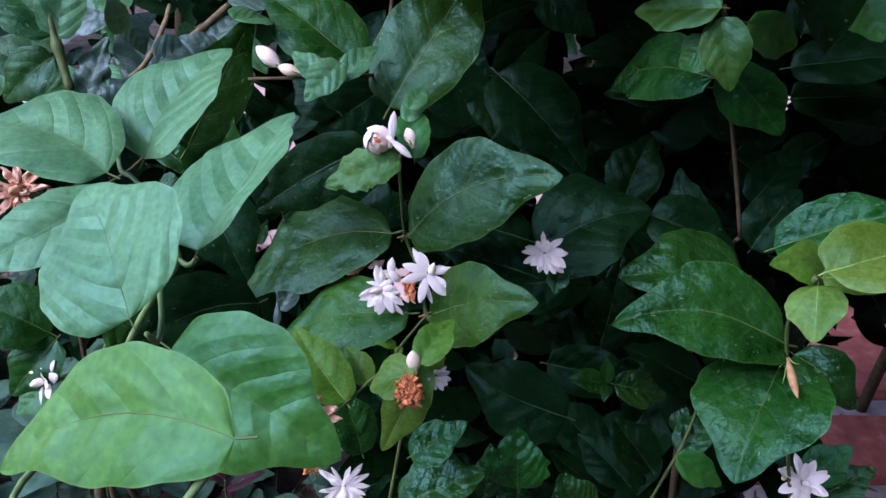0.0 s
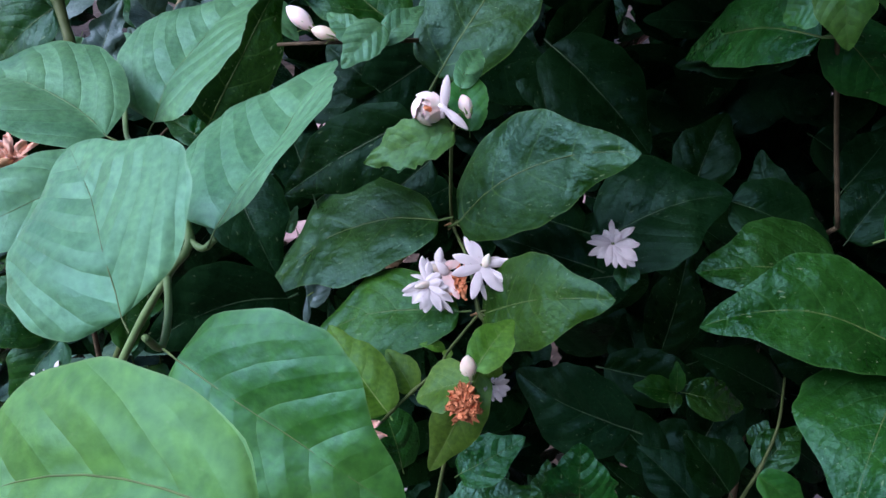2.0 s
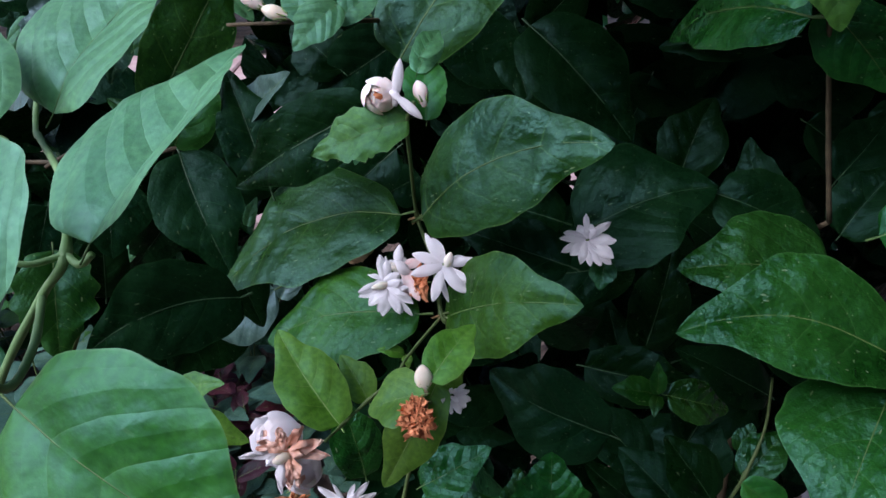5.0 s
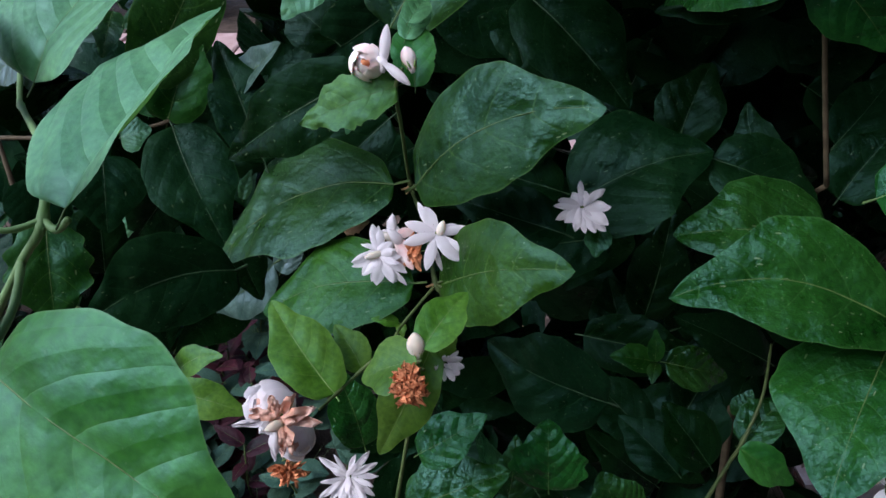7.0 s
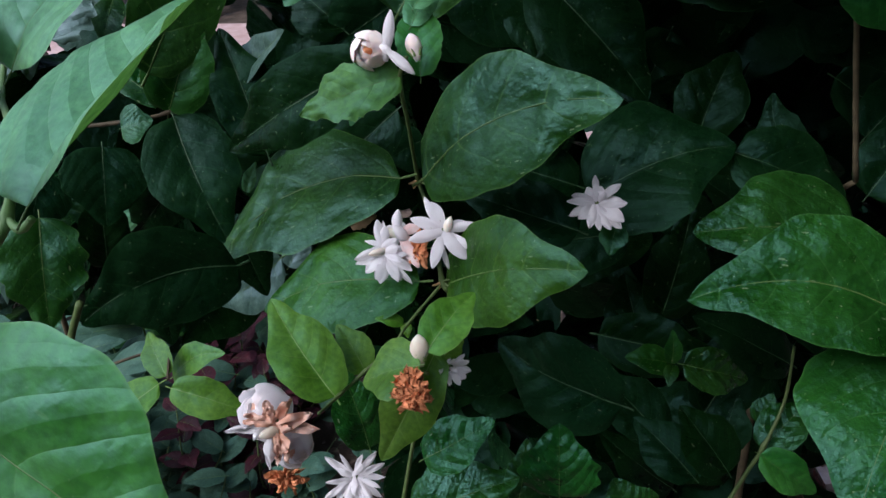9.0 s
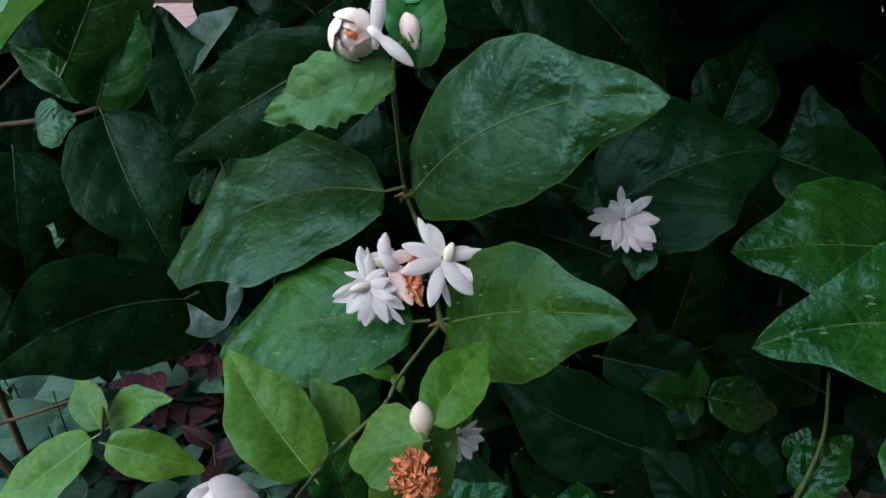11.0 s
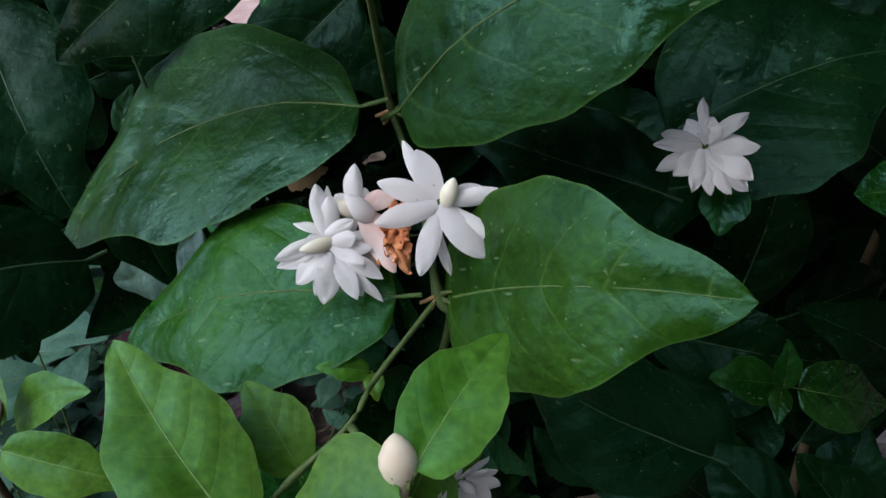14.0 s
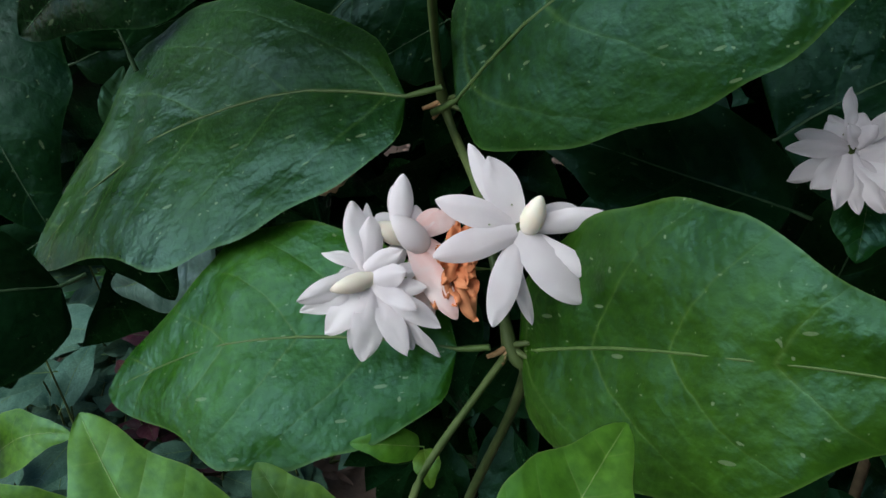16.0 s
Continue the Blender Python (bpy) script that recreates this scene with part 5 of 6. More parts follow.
leaf(jasmine, (0.1206, 0.5447, 0.8587), (0.0847, 0.5814, 0.8767), (-0.32, -0.65, 0.69), 0.0305, SHADED, quilt=0.016)
leaf(jasmine, (0.1213, 0.4902, 0.7510), (0.1357, 0.5105, 0.8241), (-0.29, -0.91, 0.31), 0.0378, SHADED, quilt=0.016)
leaf(side_jasmine, (0.3458, 0.5855, 0.8912), (0.3578, 0.6340, 0.9456), (-0.44, -0.62, 0.65), 0.0363, SHADED, quilt=0.016)
leaf(jasmine, (0.1042, 0.5112, 0.8214), (0.1663, 0.5243, 0.8015), (0.34, -0.77, 0.54), 0.0307, SHADED, quilt=0.016)
leaf(jasmine, (0.0477, 0.4188, 0.6632), (0.0758, 0.4136, 0.6070), (0.38, -0.88, 0.27), 0.0300, SHADED, quilt=0.016)
leaf(jasmine, (0.2060, 0.6520, 0.9416), (0.1629, 0.6073, 0.8933), (-0.08, -0.69, 0.72), 0.0380, SHADED, quilt=0.016)
leaf(jasmine, (0.0609, 0.4533, 0.6357), (0.0411, 0.4343, 0.5563), (-0.29, -0.91, 0.29), 0.0380, SHADED, quilt=0.016)
leaf(jasmine, (0.0775, 0.4649, 0.7562), (0.1479, 0.4470, 0.7540), (-0.19, -0.80, 0.57), 0.0375, SHADED, quilt=0.016)
leaf(jasmine, (0.1430, 0.4743, 0.6074), (0.0871, 0.4816, 0.6564), (0.38, -0.74, 0.55), 0.0365, SHADED, quilt=0.016)
leaf(side_jasmine, (0.3644, 0.6318, 0.9699), (0.4413, 0.6713, 1.0073), (0.15, -0.82, 0.55), 0.0413, SHADED, quilt=0.016)
leaf(jasmine, (0.0660, 0.5235, 0.8292), (-0.0000, 0.5438, 0.8412), (-0.13, -0.78, 0.61), 0.0424, SHADED, quilt=0.016)
leaf(jasmine, (0.0338, 0.6042, 0.9374), (0.0440, 0.5624, 0.8916), (-0.15, -0.75, 0.65), 0.0335, SHADED, quilt=0.016)
leaf(jasmine, (0.1412, 0.4799, 0.7500), (0.2008, 0.5090, 0.7530), (0.33, -0.74, 0.58), 0.0299, SHADED, quilt=0.016)
# and on the open side, with the same shade in their colour
leaf(back_jasmine, (-0.2155, 0.4535, 0.8126), (-0.2097, 0.4610, 0.8678), (0.46, -0.88, 0.07), 0.0278, SHADED, quilt=0.016)
leaf(back_jasmine, (-0.1894, 0.4731, 0.8684), (-0.2206, 0.4571, 0.8431), (0.38, -0.92, 0.12), 0.0224, SHADED, quilt=0.016)
leaf(back_jasmine, (-0.1523, 0.4467, 0.8268), (-0.1862, 0.4402, 0.8096), (0.04, -0.96, 0.28), 0.0220, SHADED, quilt=0.016)
leaf(back_jasmine, (-0.1405, 0.4712, 0.8321), (-0.1226, 0.4545, 0.7918), (0.28, -0.84, 0.47), 0.0278, SHADED, quilt=0.016)
leaf(back_jasmine, (-0.1821, 0.4380, 0.8257), (-0.1566, 0.4185, 0.8081), (0.07, -0.61, 0.79), 0.0187, SHADED, quilt=0.016)
leaf(back_jasmine, (-0.1714, 0.4825, 0.8608), (-0.2098, 0.4804, 0.8158), (0.14, -0.99, -0.07), 0.0303, SHADED, quilt=0.016)
leaf(back_jasmine, (-0.2116, 0.4850, 0.8228), (-0.2476, 0.4796, 0.8397), (0.30, -0.88, 0.37), 0.0247, SHADED, quilt=0.016)
leaf(back_jasmine, (-0.1520, 0.4744, 0.8232), (-0.1140, 0.4793, 0.8238), (0.10, -0.85, 0.52), 0.0196, SHADED, quilt=0.016)
leaf(back_jasmine, (-0.1493, 0.4894, 0.8658), (-0.1022, 0.4993, 0.8805), (0.16, -0.98, 0.14), 0.0271, SHADED, quilt=0.016)
leaf(back_jasmine, (-0.1815, 0.4407, 0.8173), (-0.1751, 0.4274, 0.7752), (0.45, -0.83, 0.33), 0.0266, SHADED, quilt=0.016)
leaf(back_jasmine, (-0.2157, 0.4896, 0.8328), (-0.1729, 0.5018, 0.8249), (0.32, -0.87, 0.37), 0.0245, SHADED, quilt=0.016)
leaf(back_jasmine, (-0.2370, 0.4889, 0.8324), (-0.2078, 0.5163, 0.8433), (0.59, -0.75, 0.30), 0.0262, SHADED, quilt=0.016)
# short spurs at the stem joints
stem(jasmine, [(-0.0226, 0.4055, 0.8938), (-0.0251, 0.4035, 0.8936), (-0.0268, 0.4025, 0.8935)], 0.0007, 0.0004, TAN)
stem(jasmine, [(-0.0226, 0.4055, 0.8938), (-0.0201, 0.4044, 0.8952), (-0.0185, 0.4038, 0.8959)], 0.0007, 0.0004, GREEN_STEM)
stem(jasmine, [(-0.0226, 0.4055, 0.8938), (-0.0198, 0.4033, 0.8932), (-0.0180, 0.4022, 0.8930)], 0.0007, 0.0004, GREEN_STEM)
stem(jasmine, [(-0.0226, 0.4055, 0.8938), (-0.0238, 0.4028, 0.8922), (-0.0246, 0.4015, 0.8916)], 0.0007, 0.0004, TAN)
stem(jasmine, [(-0.0093, 0.3541, 0.8714), (-0.0116, 0.3522, 0.8714), (-0.0132, 0.3513, 0.8715)], 0.0007, 0.0004, TAN)
stem(jasmine, [(-0.0093, 0.3541, 0.8714), (-0.0071, 0.3531, 0.8730), (-0.0057, 0.3525, 0.8737)], 0.0007, 0.0004, GREEN_STEM)
stem(jasmine, [(-0.0093, 0.3541, 0.8714), (-0.0068, 0.3521, 0.8711), (-0.0052, 0.3511, 0.8710)], 0.0007, 0.0004, GREEN_STEM)
stem(jasmine, [(-0.0093, 0.3541, 0.8714), (-0.0104, 0.3516, 0.8702), (-0.0112, 0.3504, 0.8697)], 0.0007, 0.0004, TAN)
# small curled leaves on the flowering side shoot
leaf(jasmine, (-0.0251, 0.3408, 0.8597), (-0.0367, 0.3381, 0.8637), (0.38, -0.47, 0.80), 0.0057, YOUNG, arch=0.12)
leaf(jasmine, (-0.0243, 0.3405, 0.8593), (-0.0228, 0.3344, 0.8566), (0.02, -0.39, 0.92), 0.0044, YOUNG, arch=0.2)
# a dried scrap caught in the fork
leaf(jasmine, (-0.0643, 0.4386, 0.8492), (-0.0499, 0.4423, 0.8538), (0.02, -0.82, 0.57), 0.0075, TAN, arch=0.15, fold=0.6, chewed=0.4, ragged=1.5, label='dried curled brown leaf')
# dark leaves added over bright gaps, shade put into their colour
leaf(jasmine, (-0.0378, 0.5370, 0.9470), (-0.0915, 0.5290, 0.9140), (0.00, -0.97, 0.23), 0.0446, SHADED)
leaf(jasmine, (-0.0740, 0.5276, 0.9292), (-0.1078, 0.5491, 0.9518), (-0.17, -0.83, 0.54), 0.0365, SHADED)
leaf(jasmine, (-0.0256, 0.4788, 0.8823), (-0.0498, 0.4804, 0.8674), (-0.21, -0.95, 0.24), 0.0263, SHADED)
leaf(side_jasmine, (0.2190, 0.6121, 0.9092), (0.2502, 0.5965, 0.8800), (-0.04, -0.90, 0.43), 0.0373, SHADED)
leaf(side_jasmine, (0.2457, 0.6100, 0.9054), (0.2156, 0.6013, 0.8890), (-0.18, -0.69, 0.70), 0.0329, SHADED)


# ---- dense inner foliage ----
def foliage(name, plant, count, place, material, seed, size=(0.055, 0.095)):
    """Many small-cut leaves of one shrub as one mesh."""
    rng = random.Random(seed)
    bm = bmesh.new()
    layer, veins = bm.loops.layers.uv.new("blade"), bm.loops.layers.uv.new("veins")
    for _ in range(count):
        at = place(rng)
        out = Vector((rng.gauss(0, 0.7), -0.55 + rng.gauss(0, 0.45), rng.gauss(-0.1, 0.5)))
        face = Vector((rng.gauss(0, 0.4), -0.85, 0.15 + rng.gauss(0, 0.3)))
        n = rng.uniform(*size)
        w = n * rng.uniform(0.48, 0.62)
        m = frame_on(at, out, face)
        fold, arch = rng.uniform(0.1, 0.45), rng.uniform(-0.02, 0.12)
        nu, nv = 9, 5
        verts = []
        for i in range(nu):
            u = i / (nu - 1)
            hw = 0.5 * w * outline(u, 0.8, 0.5) + 0.0002
            for j in range(nv):
                v = -1 + 2 * j / (nv - 1)
                verts.append((bm.verts.new(m @ Vector((n * u, v * hw, arch * n * 4 * u * (1 - u) + fold * abs(v) * hw))), (u, v * 0.5 + 0.5), (vein_phase(u, v, hw, n), min(1, n / 0.07))))
        for i in range(nu - 1):
            for j in range(nv - 1):
                ids = (i * nv + j, (i + 1) * nv + j, (i + 1) * nv + j + 1, i * nv + j + 1)
                f = bm.faces.new([verts[k][0] for k in ids])
                for loop, k in zip(f.loops, ids):
                    loop[layer].uv, loop[veins].uv = verts[k][1:]
    me = bpy.data.meshes.new(name)
    o = plant.location
    bmesh.ops.translate(bm, verts=bm.verts, vec=-o)
    ob = part(name, bm, material, plant)
    return tagged(ob, "dense leaves inside the shrub, shade in their colour", kind="stuff")


def behind(x0, x1, y0, y1, z0, z1):
    return lambda rng: Vector((rng.uniform(x0, x1), rng.uniform(y0, y1), rng.uniform(z0, z1)))


def clear_of(test, place):
    """Places again until the point stays out of an open gap."""
    def pick(rng):
        for _ in range(60):
            p = place(rng)
            if not test(p):
                return p
        return p
    return pick


def gap(p):
    """The openings low on both sides, through which the ground shows."""
    drop = (1.1 - p.z) / p.y
    side = p.x / p.y
    return (side > 0.56 and drop > 0.64) or (side < -0.13 and drop > 0.66) or (side < -0.2 and drop < 0.32)


# Inner mass takes a near-black leaf colour in place of deep shade.
foliage("foliage", jasmine, 700, clear_of(gap, behind(-0.10, 0.38, 0.60, 0.88, 0.22, 1.10)), SHADED, 11)
foliage("foliage", side_jasmine, 700, clear_of(gap, behind(0.22, 0.80, 0.58, 0.98, 0.22, 1.10)), SHADED, 12)
foliage("foliage", back_jasmine, 240, clear_of(gap, behind(-0.42, 0.0, 0.62, 0.75, 0.50, 0.92)), SHADED, 13)
# Unseen leaf layers over the view, added only to shade what hangs below.
foliage("foliage", jasmine, 800, behind(0.02, 0.42, 0.40, 0.95, 1.065, 1.17), SHADED, 33, (0.05, 0.08))
foliage("foliage", side_jasmine, 600, behind(0.40, 0.80, 0.36, 0.95, 1.075, 1.2), SHADED, 34, (0.05, 0.08))
# foliage added behind the shrubs and above the view, to block light
hedge = plant_root("hedge", (0.7, 1.3, 0.0), "added tall hedge that shades the jasmine, shade in its colour")
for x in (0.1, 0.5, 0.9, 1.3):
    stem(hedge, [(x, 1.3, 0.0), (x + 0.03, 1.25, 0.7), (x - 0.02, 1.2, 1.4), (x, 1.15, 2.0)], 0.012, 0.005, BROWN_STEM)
foliage("foliage", hedge, 900, clear_of(gap, behind(-0.05, 1.5, 0.95, 1.5, 0.25, 2.4)), SHADED, 14, (0.08, 0.14))
foliage("foliage", hedge, 1500, behind(0.14, 1.5, 0.30, 1.4, 1.06, 1.6), SHADED, 15, (0.09, 0.15))
foliage("foliage", hedge, 600, behind(0.62, 1.4, -0.5, 0.9, 0.95, 2.0), SHADED, 16, (0.09, 0.15))
# More unseen canopy, keeping light off the leaves underneath.
foliage("foliage", back_jasmine, 340, behind(-0.50, 0.15, 0.58, 1.0, 1.10, 1.5), SHADED, 17, (0.07, 0.11))
foliage("foliage", jasmine, 420, behind(-0.06, 0.20, 0.44, 0.66, 1.085, 1.30), SHADED, 27, (0.05, 0.08))

foliage("foliage", side_jasmine, 320, behind(0.25, 0.9, 0.18, 0.5, 1.09, 1.3), SHADED, 28, (0.05, 0.08))

# Added backdrop hedge, so the leaves do not mirror a bright horizon.
far_hedge = plant_root("hedge", (-1.5, 4.2, 0.0), "added dark hedge beyond the yard that hides the bright horizon")
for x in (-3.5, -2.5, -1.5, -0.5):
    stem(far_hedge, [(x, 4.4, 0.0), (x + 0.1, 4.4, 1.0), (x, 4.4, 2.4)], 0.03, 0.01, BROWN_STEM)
foliage("foliage", far_hedge, 1500, behind(-4.5, 1.2, 4.0, 4.8, 0.0, 2.6), SHADED, 18, (0.16, 0.28))


# ---- unseen tree, added to break up the sky's light ----
tree = tagged(new("tree"), "added unseen tree that shades the jasmine bed", "tree")
tree.location = (2.3, 2.6, 0.0)
stem(tree, [(2.3, 2.6, 0.0), (2.25, 2.5, 1.2), (2.0, 2.3, 2.4), (1.6, 1.9, 3.2)], 0.11, 0.06, BROWN_STEM).name = "trunk"
for q in ((-1.4, 1.6, 3.6), (0.2, -0.8, 3.7), (1.8, -0.6, 3.6), (0.4, 2.8, 3.8), (3.0, 1.4, 3.7)):
    stem(tree, [(1.6, 1.9, 3.1), ((1.6 + q[0]) / 2, (1.9 + q[1]) / 2, 3.5), q], 0.05, 0.012, BROWN_STEM).name = "limb"
foliage("crown", tree, 520, behind(-1.6, 3.2, -1.2, 3.2, 3.0, 4.2), MATURE, 19, (0.22, 0.42))["label"] = "unseen loose leafy crown with gaps of sky"


# a low bough out of view, added to keep light off the paving side
for q in ((0.1, -0.3, 1.75), (0.7, 0.2, 1.8), (1.1, -0.5, 1.7)):
    stem(tree, [(2.2, 2.45, 1.5), (1.5, 1.3, 2.1), q], 0.03, 0.006, BROWN_STEM).name = "limb"
foliage("crown", tree, 1500, behind(0.32, 1.4, -0.7, 0.7, 1.40, 1.85), MATURE, 31, (0.09, 0.15))["label"] = "unseen low bough added to shade the paving side"


# ---- unseen walls added behind and beside, to cut off low sky ----
def unseen_wall(name, size, at, label):
    bm = bmesh.new()
    bmesh.ops.create_cube(bm, size=1, matrix=Matrix.Diagonal((*size, 1)))
    bmesh.ops.bevel(bm, geom=bm.edges[:], offset=0.01, segments=1, affect="EDGES")
    me = bpy.data.meshes.new(name)
    bm.to_mesh(me)
    bm.free()
    me.materials.append(PLASTER)
    ob = tagged(new(name, me), label, "wall", kind="structure")
    ob.location = at
    return ob


unseen_wall("wall_south", (9.0, 0.2, 4.4), (0.6, -3.2, 2.2), "added grey plastered wall, out of view, that blocks low sky")
unseen_wall("wall_east", (0.2, 8.0, 4.2), (3.2, 2.1, 2.1), "added grey plastered wall, out of view, that blocks low sky")

# ---- ground ----
bm = bmesh.new()
n = 120
xs = [math.copysign(abs(k / (n / 2)) ** 3 * 60, k) for k in range(-n // 2, n // 2 + 1)]
pts = [(x, y + 1.5, 0.018 * noise.noise((x * 3, y * 3, 0)) + 0.006 * noise.noise((x * 17, y * 17, 2)) - 0.012) for x in xs for y in xs]
grid_mesh(bm, pts, n + 1, n + 1)
gme = bpy.data.meshes.new("ground")
bm.to_mesh(gme)
bm.free()
gme.materials.append(SOIL)
gme.shade_smooth()
tagged(new("ground", gme), "dark soil strewn with dry leaf litter", "ground", kind="structure")


# path of large red blocks on the far side
path = tagged(new("pavement"), "worn red block path with broad grey mortar joints", "paving", kind="structure")
bm = bmesh.new()
bmesh.ops.create_cube(bm, size=1, matrix=Matrix.Translation((1.45, 1.85, -0.012)) @ Matrix.Diagonal((1.9, 1.7, 0.06, 1)))
part("mortar_bed", bm, MORTAR, path, smooth=False)


def block_mesh(name, sx, sy, sz, bevel, material, seed):
    rng = random.Random(seed)
    bm = bmesh.new()
    bmesh.ops.create_cube(bm, size=1, matrix=Matrix.Diagonal((sx, sy, sz, 1)))
    bmesh.ops.bevel(bm, geom=bm.edges[:], offset=bevel, segments=1, affect="EDGES")
    for v in bm.verts:
        v.co += Vector((rng.gauss(0, bevel * 0.25), rng.gauss(0, bevel * 0.25), rng.gauss(0, bevel * 0.15)))
    me = bpy.data.meshes.new(name)
    bm.to_mesh(me)
    bm.free()
    me.materials.append(material)
    return me


rng = random.Random(5)
border = [block_mesh("brick", 0.41, 0.195, 0.06, 0.012, BRICK, k) for k in range(3)]
field = [block_mesh("brick", 0.20, 0.38, 0.06, 0.012, BRICK, 10 + k) for k in range(4)]
for col in range(4):
    part("brick", rng.choice(border), None, path, matrix=pose(0.78 + col * 0.455, 1.175, 0.004, rng.gauss(0, 0.5), rng.gauss(0, 0.5), rng.gauss(0, 0.8)))
for row in range(3):
    for col in range(7):
        x = 0.74 + col * 0.25 + (row % 2) * 0.12
        part("brick", rng.choice(field), None, path, matrix=pose(x, 1.52 + row * 0.425, 0.004 + rng.gauss(0, 0.002), rng.gauss(0, 0.6), rng.gauss(0, 0.6), rng.gauss(0, 0.8)))

# pinkish slabs further off
yard = tagged(new("pavement"), "pinkish grey concrete slabs of a yard", "paving", kind="structure")
slabs = [block_mesh("slab", 0.59, 0.59, 0.05, 0.006, PAVING, 20 + k) for k in range(3)]
for row in range(3):
    for col in range(14):
        part("slab", rng.choice(slabs), None, yard, matrix=pose(-5.6 + col * 0.6, 2.35 + row * 0.6, -0.002 + rng.gauss(0, 0.002), rng.gauss(0, 0.2), rng.gauss(0, 0.2), 0))


def litter(name, count, x0, x1, y0, y1, size, material, label, seed):
    """Dry curled leaves and scraps lying on the soil, one mesh."""
    rng = random.Random(seed)
    bm = bmesh.new()
    for _ in range(count):
        x, y = rng.uniform(x0, x1), rng.uniform(y0, y1)
        n = rng.uniform(*size)
        w = n * rng.uniform(0.12, 0.42)
        m = pose(x, y, 0.004 + rng.random() * 0.014, rng.gauss(0, 22), rng.gauss(0, 22), rng.uniform(0, 360))
        curl = rng.uniform(-0.4, 0.7)
        rows = []
        for i in range(5):
            u = i / 4
            hw = 0.5 * w * outline(u, 0.9, 0.4) + 0.0006
            rows.append([bm.verts.new(m @ Vector((n * (u - 0.5), v * hw, curl * n * (u - 0.5) ** 2 + 0.35 * abs(v) * hw))) for v in (-1, 0, 1)])
        for a, b in zip(rows, rows[1:]):
            for j in range(2):
                bm.faces.new((a[j], b[j], b[j + 1], a[j + 1]))
    me = bpy.data.meshes.new(name)
    bm.to_mesh(me)
    bm.free()
    me.materials.append(material)
    me.shade_smooth()
    return tagged(new(name, me), label, "litter", kind="stuff")


litter("leaf_litter", 3800, -2.2, 0.9, 0.7, 2.8, (0.015, 0.052), LITTER, "dry brown leaf scraps strewn over the soil", 3)


def grass(count, x0, x1, y0, y1, seed):
    rng = random.Random(seed)
    bm = bmesh.new()
    for _ in range(count):
        x, y = rng.uniform(x0, x1), rng.uniform(y0, y1)
        for _ in range(rng.randint(5, 9)):
            h, a = rng.uniform(0.04, 0.11), rng.uniform(0, 6.3)
            d = Vector((math.cos(a), math.sin(a), 0))
            s = Vector((-d.y, d.x, 0)) * rng.uniform(0.001, 0.0022)
            o = Vector((x, y, 0)) + d * rng.uniform(0, 0.02)
            lean = rng.uniform(0.3, 1.1)
            pts = [o + d * h * lean * t * t + Vector((0, 0, h * t)) for t in (0, 0.4, 0.75, 1)]
            vs = [(bm.verts.new(p - s * (1 - 0.9 * k / 3)), bm.verts.new(p + s * (1 - 0.9 * k / 3))) for k, p in enumerate(pts)]
            for p, q in zip(vs, vs[1:]):
                bm.faces.new((p[0], p[1], q[1], q[0]))
    me = bpy.data.meshes.new("grass")
    bm.to_mesh(me)
    bm.free()
    me.materials.append(GRASS)
    return tagged(new("grass", me), "thin tufts of grass between the dry leaves", "grass", kind="stuff")


grass(420, -3.0, -0.25, 0.8, 2.7, 8)


def weed(at, height, leaves, material, label, seed, size=0.05, category="weed"):
    """A low leafy plant: stems with leaves in pairs."""
    rng = random.Random(seed)
    root = tagged(new("ground_plant"), label, category, "low plants on the soil")
    root.location = at
    for s in range(rng.randint(2, 3)):
        a = rng.uniform(0, 6.3)
        top = Vector(at) + Vector((0.35 * height * math.cos(a), 0.35 * height * math.sin(a), height * rng.uniform(0.8, 1.1)))
        mid = (Vector(at) + top) / 2 + Vector((0.05 * math.cos(a), 0.05 * math.sin(a), 0))
        stem(root, [at, mid, top], 0.002, 0.001, GREEN_STEM)
        for k in range(leaves):
            t = 0.35 + 0.65 * k / max(1, leaves - 1)
            o = Vector(at).lerp(mid, min(1, 2 * t)) if t < 0.5 else mid.lerp(top, 2 * t - 1)
            b = a + k * 2.4 + rng.uniform(-0.4, 0.4)
            d = Vector((math.cos(b), math.sin(b), rng.uniform(-0.1, 0.45)))
            n = size * rng.uniform(0.75, 1.25)
            leaf(root, o, o + d.normalized() * n, (0.1 * rng.gauss(0, 1), -0.2, 1), n * rng.uniform(0.45, 0.6), material, nu=12, nv=7)
    return root


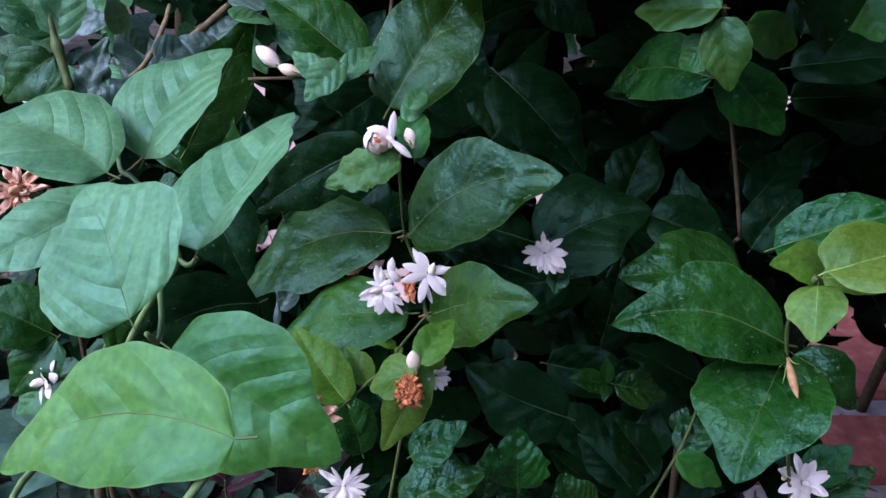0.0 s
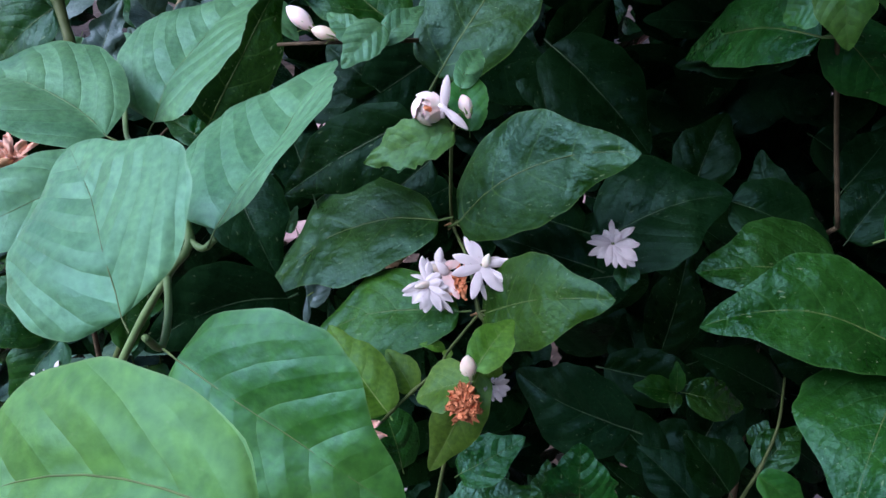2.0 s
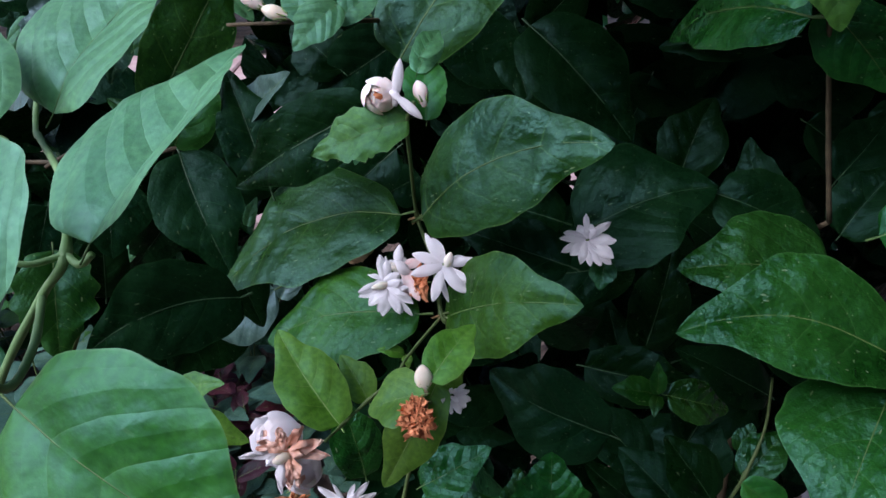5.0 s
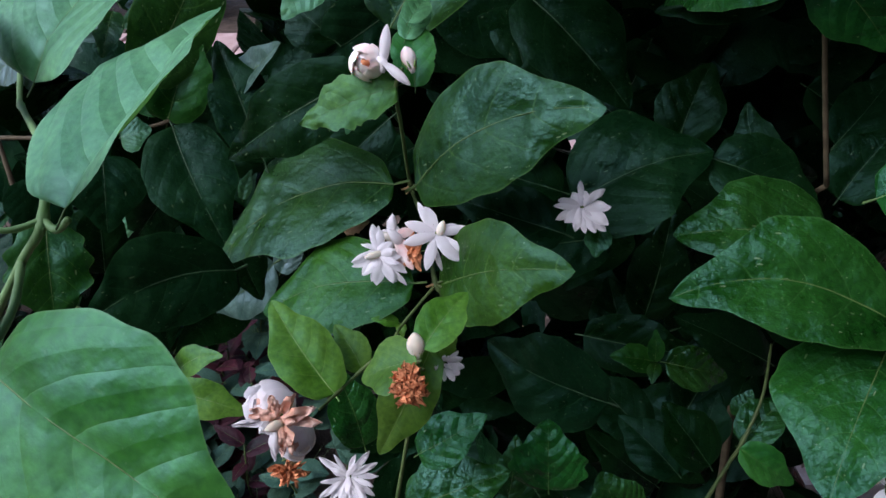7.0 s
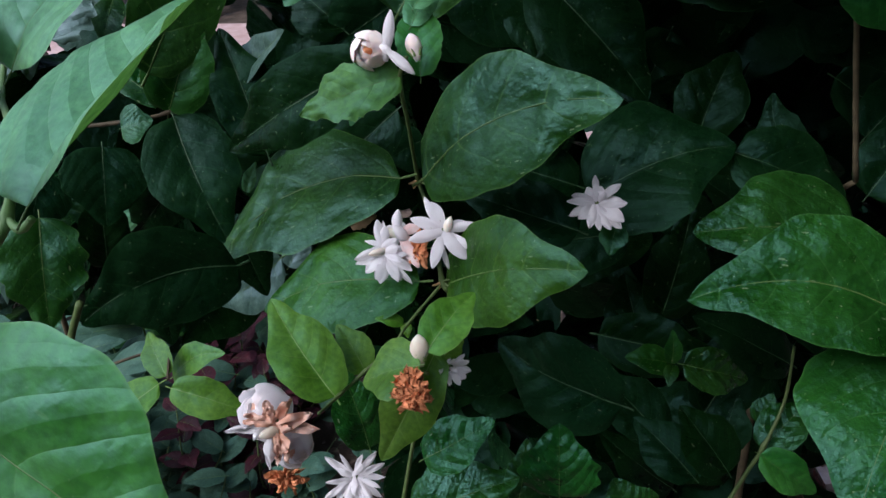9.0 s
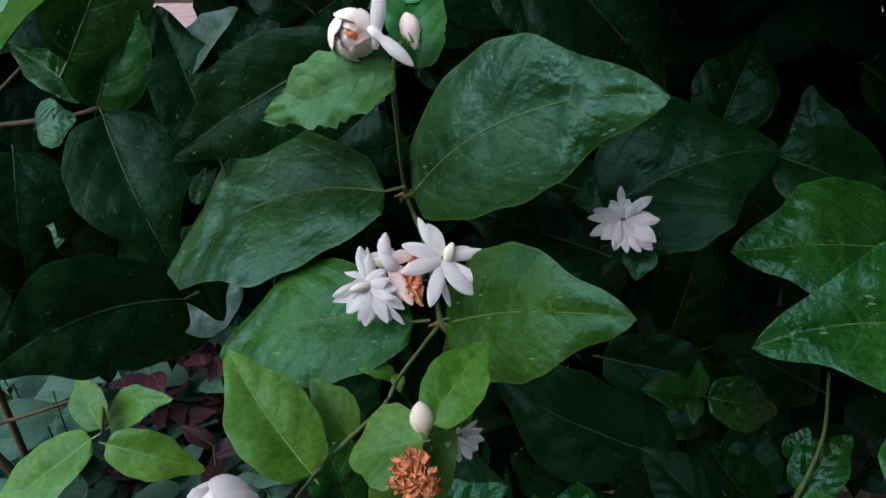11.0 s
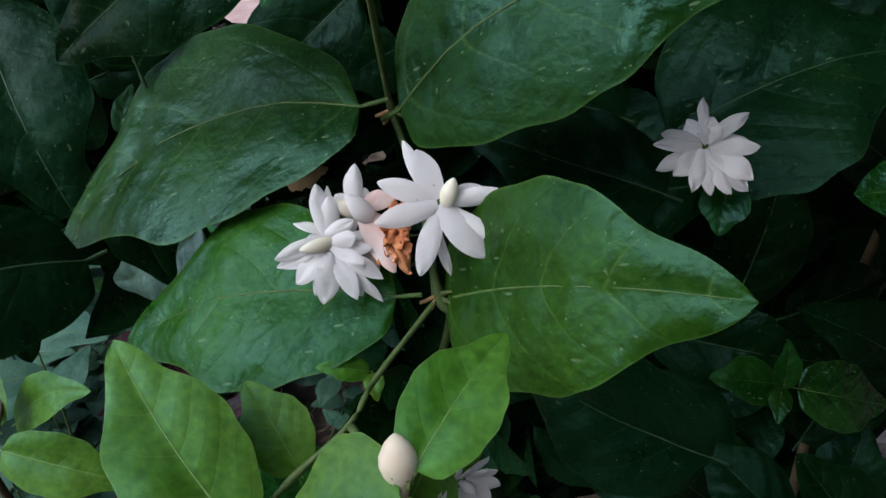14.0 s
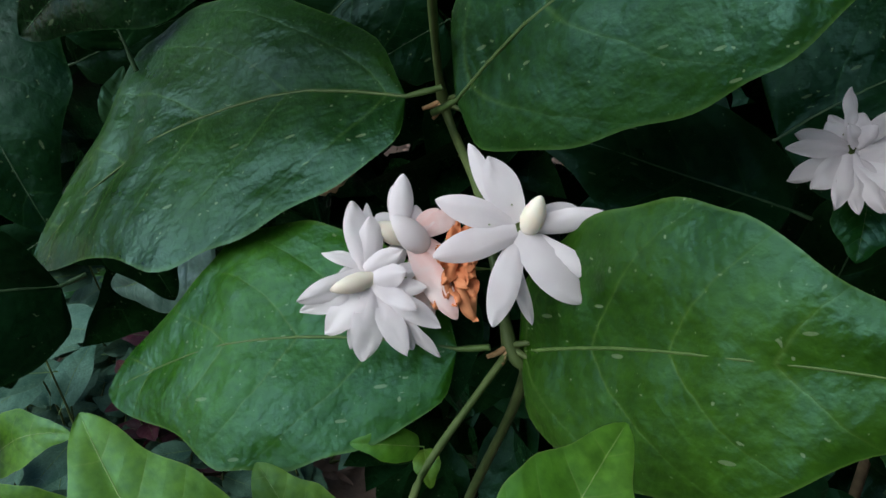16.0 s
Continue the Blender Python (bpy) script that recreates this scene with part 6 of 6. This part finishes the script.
rng = random.Random(21)
for k in range(36):
    x, y = rng.uniform(-1.25, -0.30), rng.uniform(0.92, 1.65)
    if (x + 0.48) ** 2 + (y - 1.38) ** 2 < 0.15 ** 2:
        continue
    weed((x, y, 0.0), rng.uniform(0.12, 0.3), rng.randint(5, 7), GREYBLUE, "low weed with dull blue-green leaves on the soil", 100 + k, rng.uniform(0.05, 0.085))
for k in range(5):
    x, y = rng.uniform(-0.60, -0.38), rng.uniform(1.02, 1.18)
    weed((x, y, 0.0), rng.uniform(0.1, 0.2), 7, MAROON, "small dark maroon-leaved plant on the soil", 200 + k, 0.05)

for k in range(9):
    x, y = rng.uniform(-0.85, -0.33), rng.uniform(0.90, 1.08)
    weed((x, y, 0.0), rng.uniform(0.1, 0.22), 6, GREYBLUE, "low weed with dull blue-green leaves on the soil", 300 + k, rng.uniform(0.045, 0.075))
for k in range(5):
    x, y = rng.uniform(-0.56, -0.36), rng.uniform(1.0, 1.12)
    weed((x, y, 0.0), rng.uniform(0.08, 0.2), 8, MAROON, "small dark maroon-leaved plant on the soil", 400 + k, 0.055)

for k in range(5):
    x, y = rng.uniform(-0.42, -0.18), rng.uniform(0.86, 1.04)
    weed((x, y, 0.0), rng.uniform(0.08, 0.18), 6, GREYBLUE, "low weed with dull blue-green leaves on the soil", 500 + k, rng.uniform(0.045, 0.07))
for k in range(4):
    x, y = rng.uniform(-0.46, -0.32), rng.uniform(0.98, 1.1)
    weed((x, y, 0.0), rng.uniform(0.16, 0.26), 8, MAROON, "small dark maroon-leaved plant on the soil", 600 + k, 0.055)
for k in range(16):
    x, y = rng.uniform(-1.2, -0.55), rng.uniform(1.25, 1.9)
    weed((x, y, 0.0), rng.uniform(0.1, 0.24), 5, GREYBLUE, "low weed with dull blue-green leaves on the soil", 700 + k, rng.uniform(0.06, 0.09))
for k in range(20):
    x, y = rng.uniform(-1.30, -0.62), rng.uniform(0.95, 1.6)
    weed((x, y, 0.0), rng.uniform(0.25, 0.5), rng.randint(5, 7), GREYBLUE if k % 3 else SOFT, "knee-high weed with broad blue-green leaves" if k % 3 else "knee-high weed with broad green leaves", 800 + k, rng.uniform(0.09, 0.14))
for k in range(8):
    x, y = rng.uniform(-0.95, -0.55), rng.uniform(0.72, 0.95)
    weed((x, y, 0.0), rng.uniform(0.25, 0.45), 6, GREYBLUE, "knee-high weed with broad blue-green leaves", 900 + k, rng.uniform(0.08, 0.12))
